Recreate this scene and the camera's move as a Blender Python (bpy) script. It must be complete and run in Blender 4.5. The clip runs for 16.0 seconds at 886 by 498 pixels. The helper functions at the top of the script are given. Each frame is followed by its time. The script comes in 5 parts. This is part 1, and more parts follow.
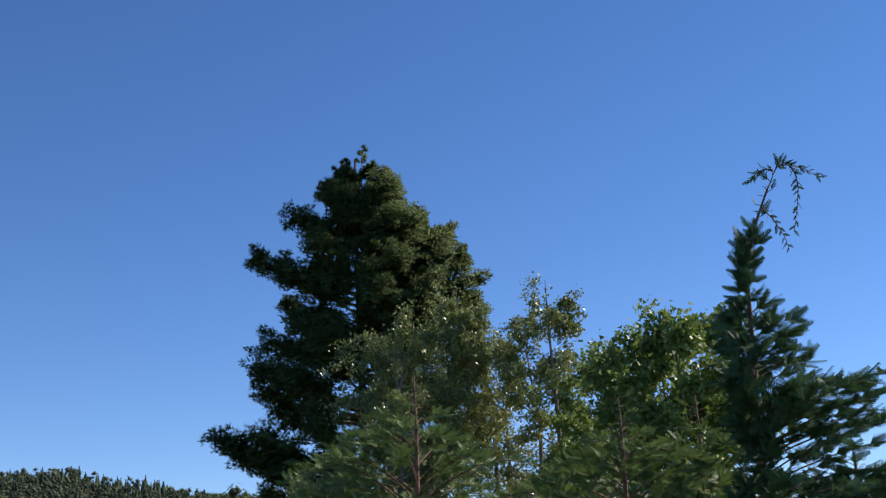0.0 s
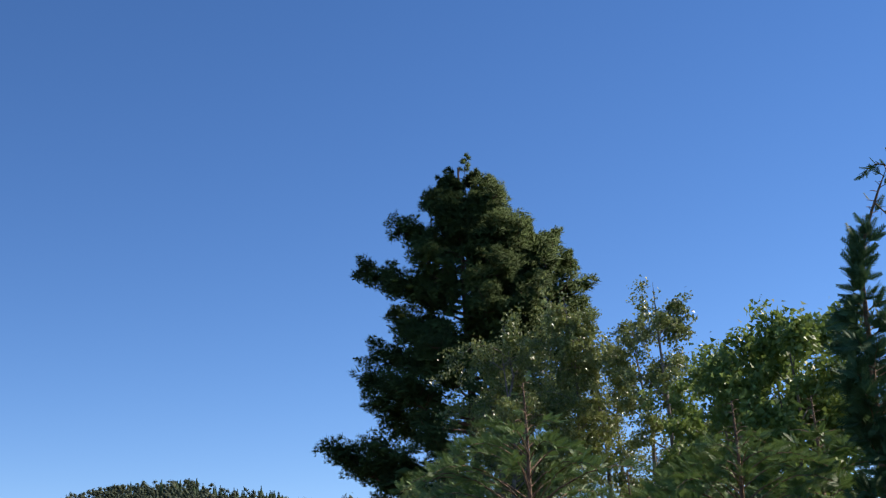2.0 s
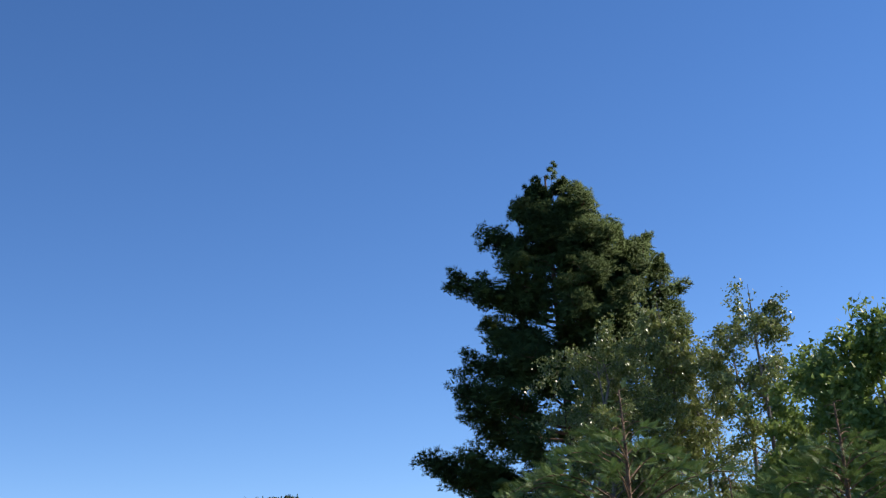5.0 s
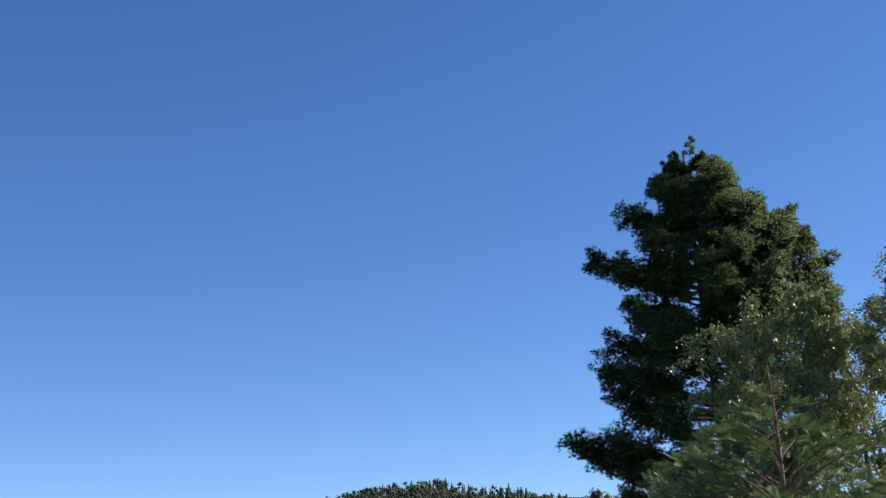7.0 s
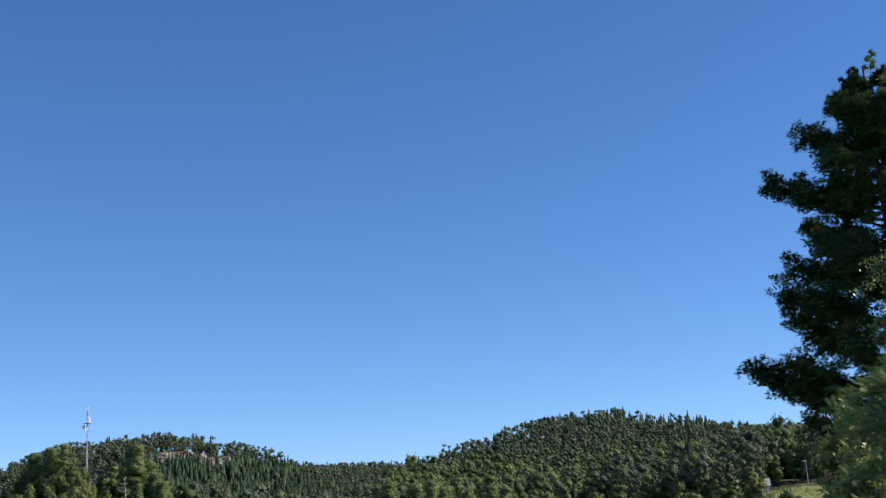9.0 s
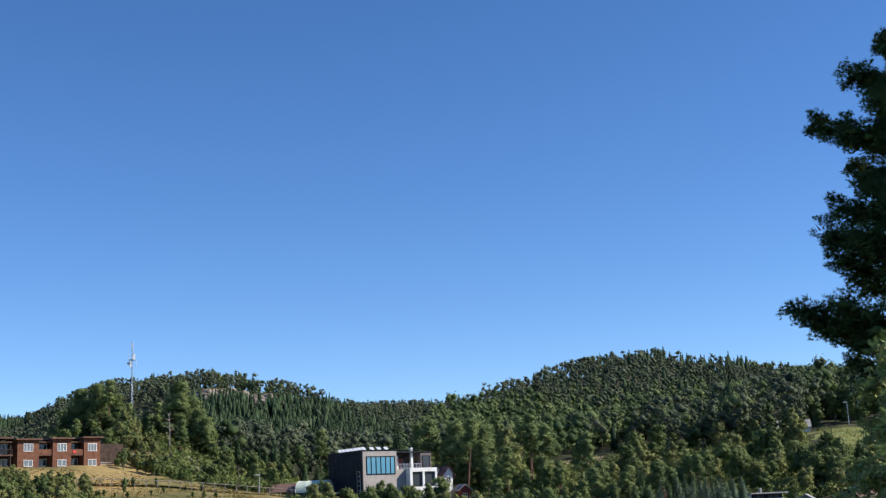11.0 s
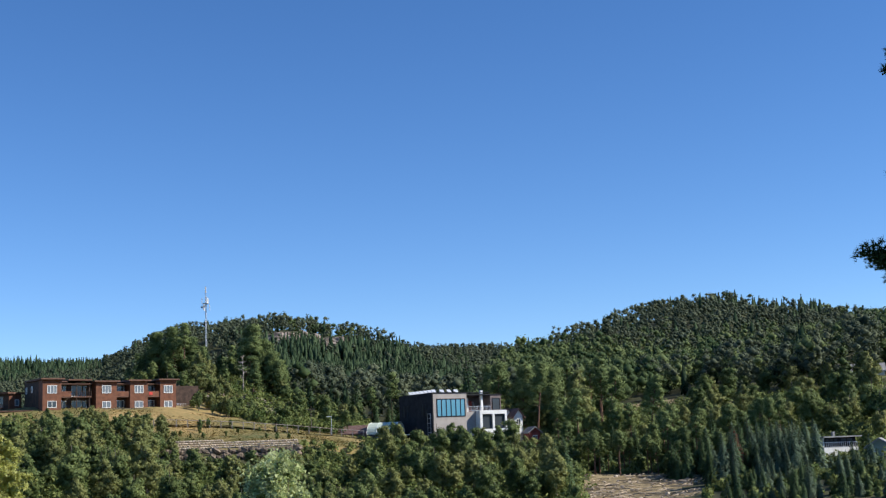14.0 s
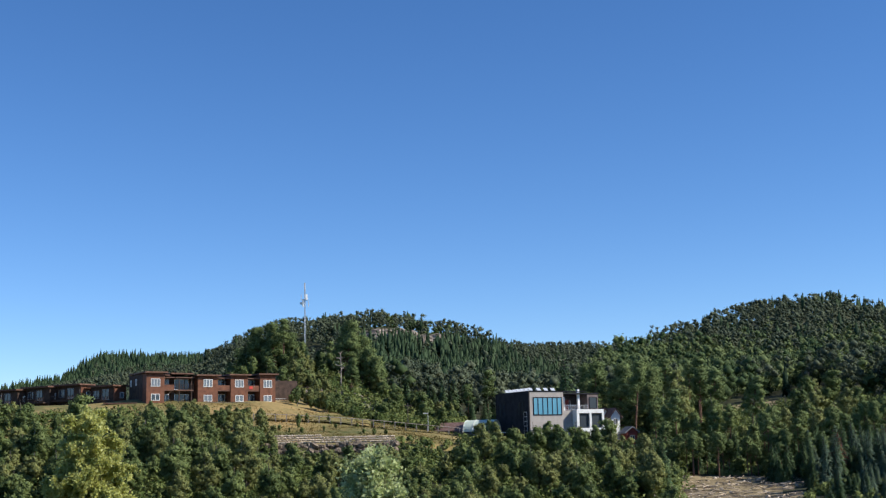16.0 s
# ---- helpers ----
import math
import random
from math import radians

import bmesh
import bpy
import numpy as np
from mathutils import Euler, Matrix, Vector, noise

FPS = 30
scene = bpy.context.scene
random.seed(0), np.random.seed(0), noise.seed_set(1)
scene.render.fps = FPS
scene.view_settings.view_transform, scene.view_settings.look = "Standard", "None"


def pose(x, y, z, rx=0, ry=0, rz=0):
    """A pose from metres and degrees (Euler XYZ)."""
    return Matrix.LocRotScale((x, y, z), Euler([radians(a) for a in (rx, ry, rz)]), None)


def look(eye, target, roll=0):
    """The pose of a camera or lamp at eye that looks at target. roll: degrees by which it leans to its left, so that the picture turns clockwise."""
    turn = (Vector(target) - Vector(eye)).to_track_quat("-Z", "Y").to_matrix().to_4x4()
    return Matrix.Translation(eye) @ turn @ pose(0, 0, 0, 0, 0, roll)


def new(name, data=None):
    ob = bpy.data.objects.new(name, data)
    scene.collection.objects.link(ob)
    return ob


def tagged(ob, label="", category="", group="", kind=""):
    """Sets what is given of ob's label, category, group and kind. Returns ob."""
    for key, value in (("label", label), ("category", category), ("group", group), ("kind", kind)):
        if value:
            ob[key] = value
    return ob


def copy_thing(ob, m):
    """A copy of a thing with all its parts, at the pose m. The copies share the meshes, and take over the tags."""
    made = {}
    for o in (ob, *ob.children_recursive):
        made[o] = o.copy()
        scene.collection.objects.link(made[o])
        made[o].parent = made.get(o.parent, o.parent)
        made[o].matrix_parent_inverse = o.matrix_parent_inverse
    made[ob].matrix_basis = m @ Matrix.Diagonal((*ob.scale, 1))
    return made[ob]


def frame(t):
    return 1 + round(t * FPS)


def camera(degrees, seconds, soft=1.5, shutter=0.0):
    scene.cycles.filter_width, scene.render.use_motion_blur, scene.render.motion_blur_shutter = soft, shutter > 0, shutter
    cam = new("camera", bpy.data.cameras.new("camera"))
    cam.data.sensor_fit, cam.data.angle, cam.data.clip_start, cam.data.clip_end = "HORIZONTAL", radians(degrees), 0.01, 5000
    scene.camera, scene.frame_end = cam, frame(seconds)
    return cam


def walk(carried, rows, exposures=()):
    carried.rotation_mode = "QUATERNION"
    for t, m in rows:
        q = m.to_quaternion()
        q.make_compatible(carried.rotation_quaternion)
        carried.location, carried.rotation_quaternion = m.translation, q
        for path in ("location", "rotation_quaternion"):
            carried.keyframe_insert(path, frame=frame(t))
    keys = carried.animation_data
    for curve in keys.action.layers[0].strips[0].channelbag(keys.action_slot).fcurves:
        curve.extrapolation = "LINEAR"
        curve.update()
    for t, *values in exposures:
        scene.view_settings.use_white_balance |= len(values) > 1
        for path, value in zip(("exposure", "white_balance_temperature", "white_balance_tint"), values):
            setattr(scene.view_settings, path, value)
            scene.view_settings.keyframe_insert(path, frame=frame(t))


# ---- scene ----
EYE = 1.7
cam = camera(38.5, 16.0, soft=1.25)
# a hand-held turn on the spot: the eye stays, the view swings left and sinks
walk(cam, [
    (0.0, pose(0, 0, EYE, 105.985, 2.002, -33.028)),
    (0.5, pose(0, 0, EYE, 106.137, 2.138, -31.532)),
    (1.0, pose(0, 0, EYE, 106.421, 2.282, -30.090)),
    (1.5, pose(0, 0, EYE, 106.522, 2.336, -28.991)),
    (2.0, pose(0, 0, EYE, 106.504, 2.246, -27.998)),
    (2.5, pose(0, 0, EYE, 106.611, 2.327, -26.629)),
    (3.0, pose(0, 0, EYE, 106.891, 2.046, -25.357)),
    (3.5, pose(0, 0, EYE, 107.223, 2.135, -24.395)),
    (3.7, pose(0, 0, EYE, 107.318, 2.200, -24.110)),
    (5.8, pose(0, 0, EYE, 107.090, 4.400, -22.130)),
    (6.0, pose(0, 0, EYE, 107.291, 4.543, -21.296)),
    (6.5, pose(0, 0, EYE, 107.332, 4.034, -19.525)),
    (7.0, pose(0, 0, EYE, 106.816, 3.373, -16.882)),
    (7.5, pose(0, 0, EYE, 106.107, 2.999, -13.963)),
    (8.0, pose(0, 0, EYE, 105.236, 3.081, -11.423)),
    (8.5, pose(0, 0, EYE, 104.541, 3.140, -9.760)),
    (9.0, pose(0, 0, EYE, 104.157, 3.109, -8.944)),
    (9.5, pose(0, 0, EYE, 103.567, 3.043, -8.448)),
    (10.0, pose(0, 0, EYE, 102.585, 2.704, -7.990)),
    (10.2, pose(0, 0, EYE, 102.310, 2.670, -7.835)),
    (12.3, pose(0, 0, EYE, 100.530, 2.280, -6.080)),
    (12.5, pose(0, 0, EYE, 100.367, 2.274, -5.909)),
    (13.0, pose(0, 0, EYE, 100.001, 2.082, -5.445)),
    (13.5, pose(0, 0, EYE, 99.508, 2.197, -4.782)),
    (14.0, pose(0, 0, EYE, 99.100, 2.226, -4.075)),
    (14.5, pose(0, 0, EYE, 99.100, 2.134, -3.311)),
    (15.0, pose(0, 0, EYE, 99.341, 1.705, -2.144)),
    (15.5, pose(0, 0, EYE, 99.319, 1.370, -0.773)),
    (16.0, pose(0, 0, EYE, 99.127, 1.242, 0.212)),
], exposures=[(0.0, 0.29, 6620, 15), (3.5, 0.39, 6650, 14), (6.0, 0.43, 6600, 13), (9.0, 0.41, 6500, 11), (12.5, 0.40, 6360, 10), (16.0, 0.31, 6300, 9)])

# ---- light: clear sky, sun on the right ----
SUN_AZ, SUN_EL = 101.0, 37.0          # clockwise from +y
world = bpy.data.worlds.new("sky")
scene.world = world
world.use_nodes = True
wn = world.node_tree.nodes
sky = wn.new("ShaderNodeTexSky")
sky.sky_type, sky.sun_disc = "NISHITA", False
sky.sun_elevation, sky.sun_rotation = radians(SUN_EL), radians(SUN_AZ)
sky.air_density, sky.dust_density, sky.ozone_density = 1.0, 0.0, 2.0
sky.altitude = 2600.0
hue = wn.new("ShaderNodeHueSaturation")
hue.inputs["Saturation"].default_value = 1.2
tint = wn.new("ShaderNodeMix")          # the deep, clean blue of northern air
tint.data_type, tint.blend_type = "RGBA", "MULTIPLY"
tint.inputs[0].default_value, tint.inputs[7].default_value = 1.0, (0.94, 1.0, 1.14, 1)
world.node_tree.links.new(sky.outputs[0], hue.inputs["Color"])
world.node_tree.links.new(hue.outputs[0], tint.inputs[6])
world.node_tree.links.new(tint.outputs[2], wn["Background"].inputs[0])
wn["Background"].inputs[1].default_value = 0.108
sun = new("sun", bpy.data.lights.new("sun", "SUN"))
sun.data.energy, sun.data.angle, sun.data.color = 4.9, radians(0.5), (1.0, 0.93, 0.82)
sa, se = radians(SUN_AZ), radians(SUN_EL)
sun.matrix_world = look((math.sin(sa) * math.cos(se) * 50, math.cos(sa) * math.cos(se) * 50, math.sin(se) * 50), (0, 0, 0))


# ---- materials ----
def material(name, dark, light, rough=0.8, metal=0.0, scale=2.0, island=0.0, trans=0.0, bump=0.0, fine=6.0, spec=0.3, tone=False):
    """Two tones mixed by noise at two scales; island: share of the tone that varies leaf by leaf; trans: light through a leaf."""
    m = bpy.data.materials.new(name)
    m.use_nodes = True
    n, l = m.node_tree.nodes, m.node_tree.links
    p = n["Principled BSDF"]
    co = n.new("ShaderNodeTexCoord")
    tex = n.new("ShaderNodeTexNoise")
    tex.inputs["Scale"].default_value, tex.inputs["Detail"].default_value = scale, 4.0
    l.new(co.outputs["Object"], tex.inputs["Vector"])
    tex2 = n.new("ShaderNodeTexNoise")
    tex2.inputs["Scale"].default_value, tex2.inputs["Detail"].default_value = scale * fine, 3.0
    l.new(co.outputs["Object"], tex2.inputs["Vector"])
    add = n.new("ShaderNodeMath")
    add.operation = "MULTIPLY_ADD"
    l.new(tex2.outputs[0], add.inputs[0])
    add.inputs[1].default_value = 0.5
    l.new(tex.outputs[0], add.inputs[2])
    last = add.outputs[0]
    if island:
        geo = n.new("ShaderNodeNewGeometry")
        isl = n.new("ShaderNodeMath")
        isl.operation = "MULTIPLY_ADD"
        l.new(geo.outputs["Random Per Island"], isl.inputs[0])
        isl.inputs[1].default_value = island
        l.new(last, isl.inputs[2])
        last = isl.outputs[0]
        inf = n.new("ShaderNodeObjectInfo")
        ob = n.new("ShaderNodeMath")
        ob.operation = "MULTIPLY_ADD"
        l.new(inf.outputs["Random"], ob.inputs[0])
        ob.inputs[1].default_value = 0.35
        l.new(last, ob.inputs[2])
        last = ob.outputs[0]
    if tone:
        at = n.new("ShaderNodeAttribute")
        at.attribute_name = "tone"
        tn = n.new("ShaderNodeMath")
        tn.operation = "MULTIPLY_ADD"
        l.new(at.outputs["Fac"], tn.inputs[0])
        tn.inputs[1].default_value = 1.1
        l.new(last, tn.inputs[2])
        off = n.new("ShaderNodeMath")
        off.operation = "SUBTRACT"
        l.new(tn.outputs[0], off.inputs[0])
        off.inputs[1].default_value = 0.55
        last = off.outputs[0]
    low, high = 0.55, 0.95
    if island:
        low, high = 0.6, 1.0 + island + 0.1
    span = n.new("ShaderNodeMapRange")
    span.inputs[1].default_value, span.inputs[2].default_value = low, high
    l.new(last, span.inputs[0])
    mix = n.new("ShaderNodeMix")
    mix.data_type = "RGBA"
    mix.inputs[6].default_value, mix.inputs[7].default_value = (*dark, 1), (*light, 1)
    l.new(span.outputs[0], mix.inputs[0])
    l.new(mix.outputs[2], p.inputs["Base Color"])
    p.inputs["Roughness"].default_value, p.inputs["Metallic"].default_value = rough, metal
    p.inputs["Specular IOR Level"].default_value = spec
    if bump:
        b = n.new("ShaderNodeBump")
        b.inputs["Strength"].default_value, b.inputs["Distance"].default_value = bump, 0.05
        l.new(tex2.outputs[0], b.inputs["Height"])
        l.new(b.outputs[0], p.inputs["Normal"])
    if trans:
        t = n.new("ShaderNodeBsdfTranslucent")
        l.new(mix.outputs[2], t.inputs[0])
        ms = n.new("ShaderNodeMixShader")
        ms.inputs[0].default_value = trans
        l.new(p.outputs[0], ms.inputs[1])
        l.new(t.outputs[0], ms.inputs[2])
        l.new(ms.outputs[0], n["Material Output"].inputs[0])
    return m


M_PINE = material("pine_needles", (0.022, 0.042, 0.015), (0.105, 0.148, 0.044), 0.7, scale=0.8, island=0.15, trans=0.15, spec=0.1)
M_PINE_BARK = material("pine_bark", (0.09, 0.055, 0.04), (0.24, 0.13, 0.085), 0.9, scale=4, bump=0.6)
M_BIRCH = material("birch_leaves", (0.08, 0.12, 0.03), (0.42, 0.45, 0.145), 0.36, scale=0.9, island=0.6, trans=0.28, spec=0.5)
M_BIRCH_BARK = material("birch_bark", (0.10, 0.075, 0.06), (0.36, 0.30, 0.26), 0.8, scale=5, bump=0.3)
M_BROAD = material("broad_leaves", (0.07, 0.13, 0.03), (0.28, 0.36, 0.09), 0.42, scale=1.2, island=0.6, trans=0.35, spec=0.3)
M_CYPRESS = material("cypress_sprays", (0.024, 0.07, 0.032), (0.115, 0.20, 0.085), 0.6, scale=1.5, island=0.5, trans=0.2, spec=0.15)
M_CYPRESS2 = material("feathery_sprays", (0.045, 0.10, 0.025), (0.20, 0.29, 0.085), 0.5, scale=1.5, island=0.5, trans=0.25)
M_CYP_BARK = material("cypress_bark", (0.11, 0.065, 0.042), (0.34, 0.22, 0.14), 0.9, scale=8, bump=0.5)
M_WHITEBEAM = material("pale_leaves", (0.15, 0.22, 0.06), (0.72, 0.76, 0.40), 0.6, scale=1.5, island=0.6, trans=0.35, spec=0.05)
M_TREE_A = material("thicket_leaves", (0.066, 0.10, 0.034), (0.205, 0.252, 0.088), 0.55, scale=0.25, island=0.35, trans=0.3, spec=0.12)
M_TREE_B = material("olive_leaves", (0.105, 0.13, 0.044), (0.285, 0.295, 0.108), 0.55, scale=0.25, island=0.35, trans=0.3, spec=0.12)
M_YELLOW_BIRCH = material("yellowing_birch_leaves", (0.25, 0.27, 0.06), (0.62, 0.62, 0.21), 0.45, scale=0.5, island=0.4, trans=0.45)
M_SPRUCE = material("spruce_needles", (0.04, 0.078, 0.034), (0.14, 0.195, 0.082), 0.7, scale=0.3, island=0.3, trans=0.1, spec=0.12)
M_BLUE_SPRUCE = material("blue_spruce_needles", (0.055, 0.092, 0.056), (0.19, 0.25, 0.16), 0.7, scale=0.3, island=0.4, trans=0.1, spec=0.12)
M_SCOTS = material("scots_needles", (0.052, 0.085, 0.03), (0.185, 0.23, 0.082), 0.7, scale=0.3, island=0.4, trans=0.1, spec=0.12)
# bluer than bare needles: the haze of distance is mixed into the colour
M_FAR_PINE = material("far_hazed_pine_needles", (0.04, 0.058, 0.036), (0.1, 0.118, 0.07), 0.7, scale=0.12, island=0.15, trans=0.15, tone=True, spec=0.12)
M_FAR_LEAF = material("far_leaves", (0.048, 0.08, 0.03), (0.135, 0.172, 0.066), 0.7, scale=0.12, island=0.15, trans=0.25, tone=True, spec=0.12)
M_BUSH = material("bush_leaves", (0.058, 0.092, 0.025), (0.20, 0.235, 0.075), 0.6, scale=0.2, island=0.3, trans=0.3, tone=True, spec=0.12)
M_FAR_SPRUCE = material("far_spruce_needles", (0.016, 0.036, 0.017), (0.052, 0.082, 0.038), 0.7, scale=0.12, island=0.15, trans=0.05, tone=True, spec=0.12)
M_DEAD = material("dry_red_needles", (0.07, 0.025, 0.015), (0.2, 0.07, 0.04), 0.8, scale=0.5, island=0.4)
M_BARK = material("grey_bark", (0.06, 0.05, 0.04), (0.22, 0.18, 0.15), 0.9, scale=3, bump=0.4)
M_DEADWOOD = material("bleached_wood", (0.22, 0.18, 0.15), (0.45, 0.39, 0.34), 0.9, scale=3)
M_GROUND = material("forest_floor", (0.03, 0.035, 0.014), (0.075, 0.075, 0.03), 0.95, scale=0.05, fine=12)
M_GRASS = material("dry_grass", (0.085, 0.10, 0.028), (0.36, 0.25, 0.10), 0.9, scale=0.07, fine=10, bump=0.4)
M_MEADOW = material("meadow_grass", (0.11, 0.14, 0.03), (0.27, 0.27, 0.09), 0.9, scale=0.1, fine=9)
M_ROCK = material("grey_rock", (0.13, 0.105, 0.085), (0.40, 0.335, 0.275), 0.9, scale=0.35, bump=0.6)
M_BOULDER = material("dark_boulder", (0.03, 0.024, 0.018), (0.33, 0.255, 0.185), 0.9, scale=0.6, bump=0.6)
M_RUBBLE = material("light_rubble", (0.34, 0.27, 0.19), (0.64, 0.53, 0.41), 0.9, scale=0.5, bump=0.5)
M_DIRT = material("cleared_soil", (0.055, 0.04, 0.02), (0.38, 0.295, 0.16), 0.95, scale=0.5, fine=5, bump=1.0)


# ---- geometry helpers ----
def rng(seed):
    return np.random.default_rng(seed)


def bearing(az, d):
    """Plan position at a bearing in degrees clockwise from +y and a distance from the camera, read from its view."""
    a = radians(az)
    return np.array((d * math.sin(a), d * math.cos(a)))


def tri_mesh(name, v, f):
    v, f = np.asarray(v, np.float32), np.asarray(f, np.int32)
    me = bpy.data.meshes.new(name)
    me.vertices.add(len(v))
    me.vertices.foreach_set("co", v.ravel())
    me.loops.add(f.size)
    me.polygons.add(len(f))
    me.loops.foreach_set("vertex_index", f.ravel())
    me.polygons.foreach_set("loop_start", np.arange(0, f.size, f.shape[1], dtype=np.int32))
    me.update(calc_edges=True)
    return me


class Geo:
    """Collects triangles."""

    def __init__(self):
        self.v, self.f, self.n, self.soft = [], [], 0, []

    def add(self, v, f, soft=None):
        v, f = np.asarray(v, float).reshape(-1, 3), np.asarray(f, int).reshape(-1, 3)
        self.v.append(v), self.f.append(f + self.n)
        self.soft.append(np.zeros_like(v) if soft is None else soft)
        self.n += len(v)

    def blades(self, a, b, half, out=None):
        """Slim triangles from a to the tip b; out: the way that the crown's surface faces there, which softens their shading."""
        k = len(a)
        if out is not None:
            face = np.cross(half, b - a)
            half = np.where((face * out).sum(1, keepdims=True) < 0, -half, half)
            out = np.repeat(unit(0.8 * out + 0.2 * unit(np.cross(half, b - a))), 3, 0)
        v = np.stack((a - half, a + half, b), 1).reshape(-1, 3)
        self.add(v, np.arange(3 * k).reshape(-1, 3), out)

    def cores(self, base, h, w, mid, r, sides=5):
        """Solid inner crowns, one for each foot in base: two uneven rings and two tips."""
        k = len(base)
        th = np.arange(sides) * 2 * math.pi / sides
        v, o = [], []
        for lev, (zz, rr) in enumerate(((mid - (1 - mid) * 0.95, 0.0), (mid - (1 - mid) * 0.35, 0.78), (mid + (1 - mid) * 0.4, 0.62), (0.96, 0.0))):
            n = sides if rr else 1
            for q in range(n):
                a = th[q] + lev * 0.6 + r.uniform(-0.3, 0.3, k)
                rad = w * rr * r.uniform(0.75, 1.1, k)
                off = np.stack((np.cos(a) * rad, np.sin(a) * rad, h * zz * (1 + 0.04 * r.normal(size=k))), 1)
                v.append(base + off)
                o.append(unit(np.stack((np.cos(a) * rr, np.sin(a) * rr, np.full(k, (zz - mid) * 2.2)), 1)))
        m = 2 * sides + 2
        f = []
        for q in range(sides):
            q2 = (q + 1) % sides
            f += [(0, 1 + q2, 1 + q), (1 + q, 1 + q2, 1 + sides + q), (1 + q2, 1 + sides + q2, 1 + sides + q), (1 + sides + q, 1 + sides + q2, m - 1)]
        f = (np.array(f)[None] + np.arange(k)[:, None, None] * m).reshape(-1, 3)
        self.add(np.stack(v, 1).reshape(-1, 3), f, np.stack(o, 1).reshape(-1, 3))
        return 4 * sides

    def lobes(self, c, rad, flat=0.8, lift=0.0):
        """Solid eight-sided cores of leaf clumps at c."""
        k = len(c)
        ax = np.array(((1, 0, 0), (0, 1, 0), (-1, 0, 0), (0, -1, 0), (0, 0, 1), (0, 0, -1.0)))
        v = c[:, None] + ax[None] * (1, 1, flat) * np.asarray(rad)[:, None, None]
        f = np.array(((0, 1, 4), (1, 2, 4), (2, 3, 4), (3, 0, 4), (1, 0, 5), (2, 1, 5), (3, 2, 5), (0, 3, 5)))
        o = unit(np.tile(ax, (k, 1)) + (0, 0, lift))
        self.add(v.reshape(-1, 3), (f[None] + np.arange(k)[:, None, None] * 6).reshape(-1, 3), o)
        return 8

    def tube(self, pts, radii, sides=5):
        pts = np.asarray(pts, float)
        k = len(pts)
        tan = np.gradient(pts, axis=0)
        tan /= np.linalg.norm(tan, axis=1)[:, None] + 1e-9
        ref = np.where(np.abs(tan[:, 2:3]) > 0.9, (1.0, 0, 0), (0, 0, 1.0))
        a = np.cross(tan, ref)
        a /= np.linalg.norm(a, axis=1)[:, None] + 1e-9
        b = np.cross(tan, a)
        th = np.arange(sides) * 2 * math.pi / sides
        r = np.asarray(radii, float).reshape(-1, 1, 1)
        ring = pts[:, None] + r * (np.cos(th)[None, :, None] * a[:, None] + np.sin(th)[None, :, None] * b[:, None])
        i, j = np.meshgrid(np.arange(k - 1), np.arange(sides), indexing="ij")
        p, q = (i * sides + j).ravel(), (i * sides + (j + 1) % sides).ravel()
        self.add(ring.reshape(-1, 3), np.concatenate((np.stack((p, q, p + sides), 1), np.stack((q, q + sides, p + sides), 1))))

    def mesh(self, name, mat, tone=None):
        me = tri_mesh(name, np.concatenate(self.v), np.concatenate(self.f))
        if tone is not None:
            me.attributes.new("tone", "FLOAT", "FACE").data.foreach_set("value", np.asarray(tone, np.float32))
        me.materials.append(mat)
        soft = np.concatenate(self.soft)
        if np.abs(soft).max() > 0:
            me.polygons.foreach_set("use_smooth", np.ones(len(me.polygons), bool))
            me.normals_split_custom_set_from_vertices(soft.astype(np.float32))
        return me


def unit(v):
    return v / (np.linalg.norm(v, axis=-1, keepdims=True) + 1e-9)


def random_dirs(r, k):
    return unit(r.normal(size=(k, 3)))


def leaf_axes(r, k, size, ratio=0.6, droop=0.0, out=None, loose=0.7):
    """Half axes of k leaves; out: the way that the leaves' faces roughly turn."""
    u = random_dirs(r, k)
    u[:, 2] -= droop
    u = unit(u)
    w = unit(np.cross(u, random_dirs(r, k)))
    if out is not None:
        n = unit(out + random_dirs(r, k) * loose)
        u = unit(np.cross(n, random_dirs(r, k)))
        w = np.cross(n, u)
    s = (size * r.uniform(0.7, 1.3, k))[:, None]
    return u * s, w * s * ratio


def part(name, data, parent, mat=None, label="", loc=None):
    """Links a mesh, bmesh or Geo as one part of a thing."""
    if isinstance(data, Geo):
        data = data.mesh(name, mat)
    elif isinstance(data, bmesh.types.BMesh):
        bm, data = data, bpy.data.meshes.new(name)
        bm.to_mesh(data)
        bm.free()
        data.materials.append(mat)
    ob = new(name, data)
    ob.parent = parent
    if loc is not None:
        ob.location = loc
    if label:
        tagged(ob, label)
    return ob


def thing(name, m, label, category, group=""):
    e = new(name)
    e.empty_display_size = 0.2
    e.matrix_world = m
    return tagged(e, label, category, group)


# ---- the lie of the land ----
G_AZ = np.array((-60, -20, -13, -8, -2, 4, 9, 14, 24, 60.0))
G_D = np.array((0, 30, 60, 110, 170, 224, 230, 262, 320, 430.0))
G_FAR = np.array((          # heights at 170, 224, 230, 262, 320, 430 m along each bearing
    (-6, 4, 5.6, 12, 9, 8), (-6, 4, 5.6, 12, 9, 8), (-6, 4.5, 6.4, 13.6, 13.5, 13), (-7, 1.7, 4.9, 12.2, 17, 24), (-8, 1.2, 4.6, 6.9, 10, 20),
    (-8, -1.4, 0, 3.4, 6, 16), (-7, -2, -1.2, 2, 8, 18), (-6.2, -2.8, -2.1, 1, 9.5, 19), (-4, 0.3, 0.9, 4, 13.8, 31), (-4, 0.3, 0.9, 4, 13, 30)))
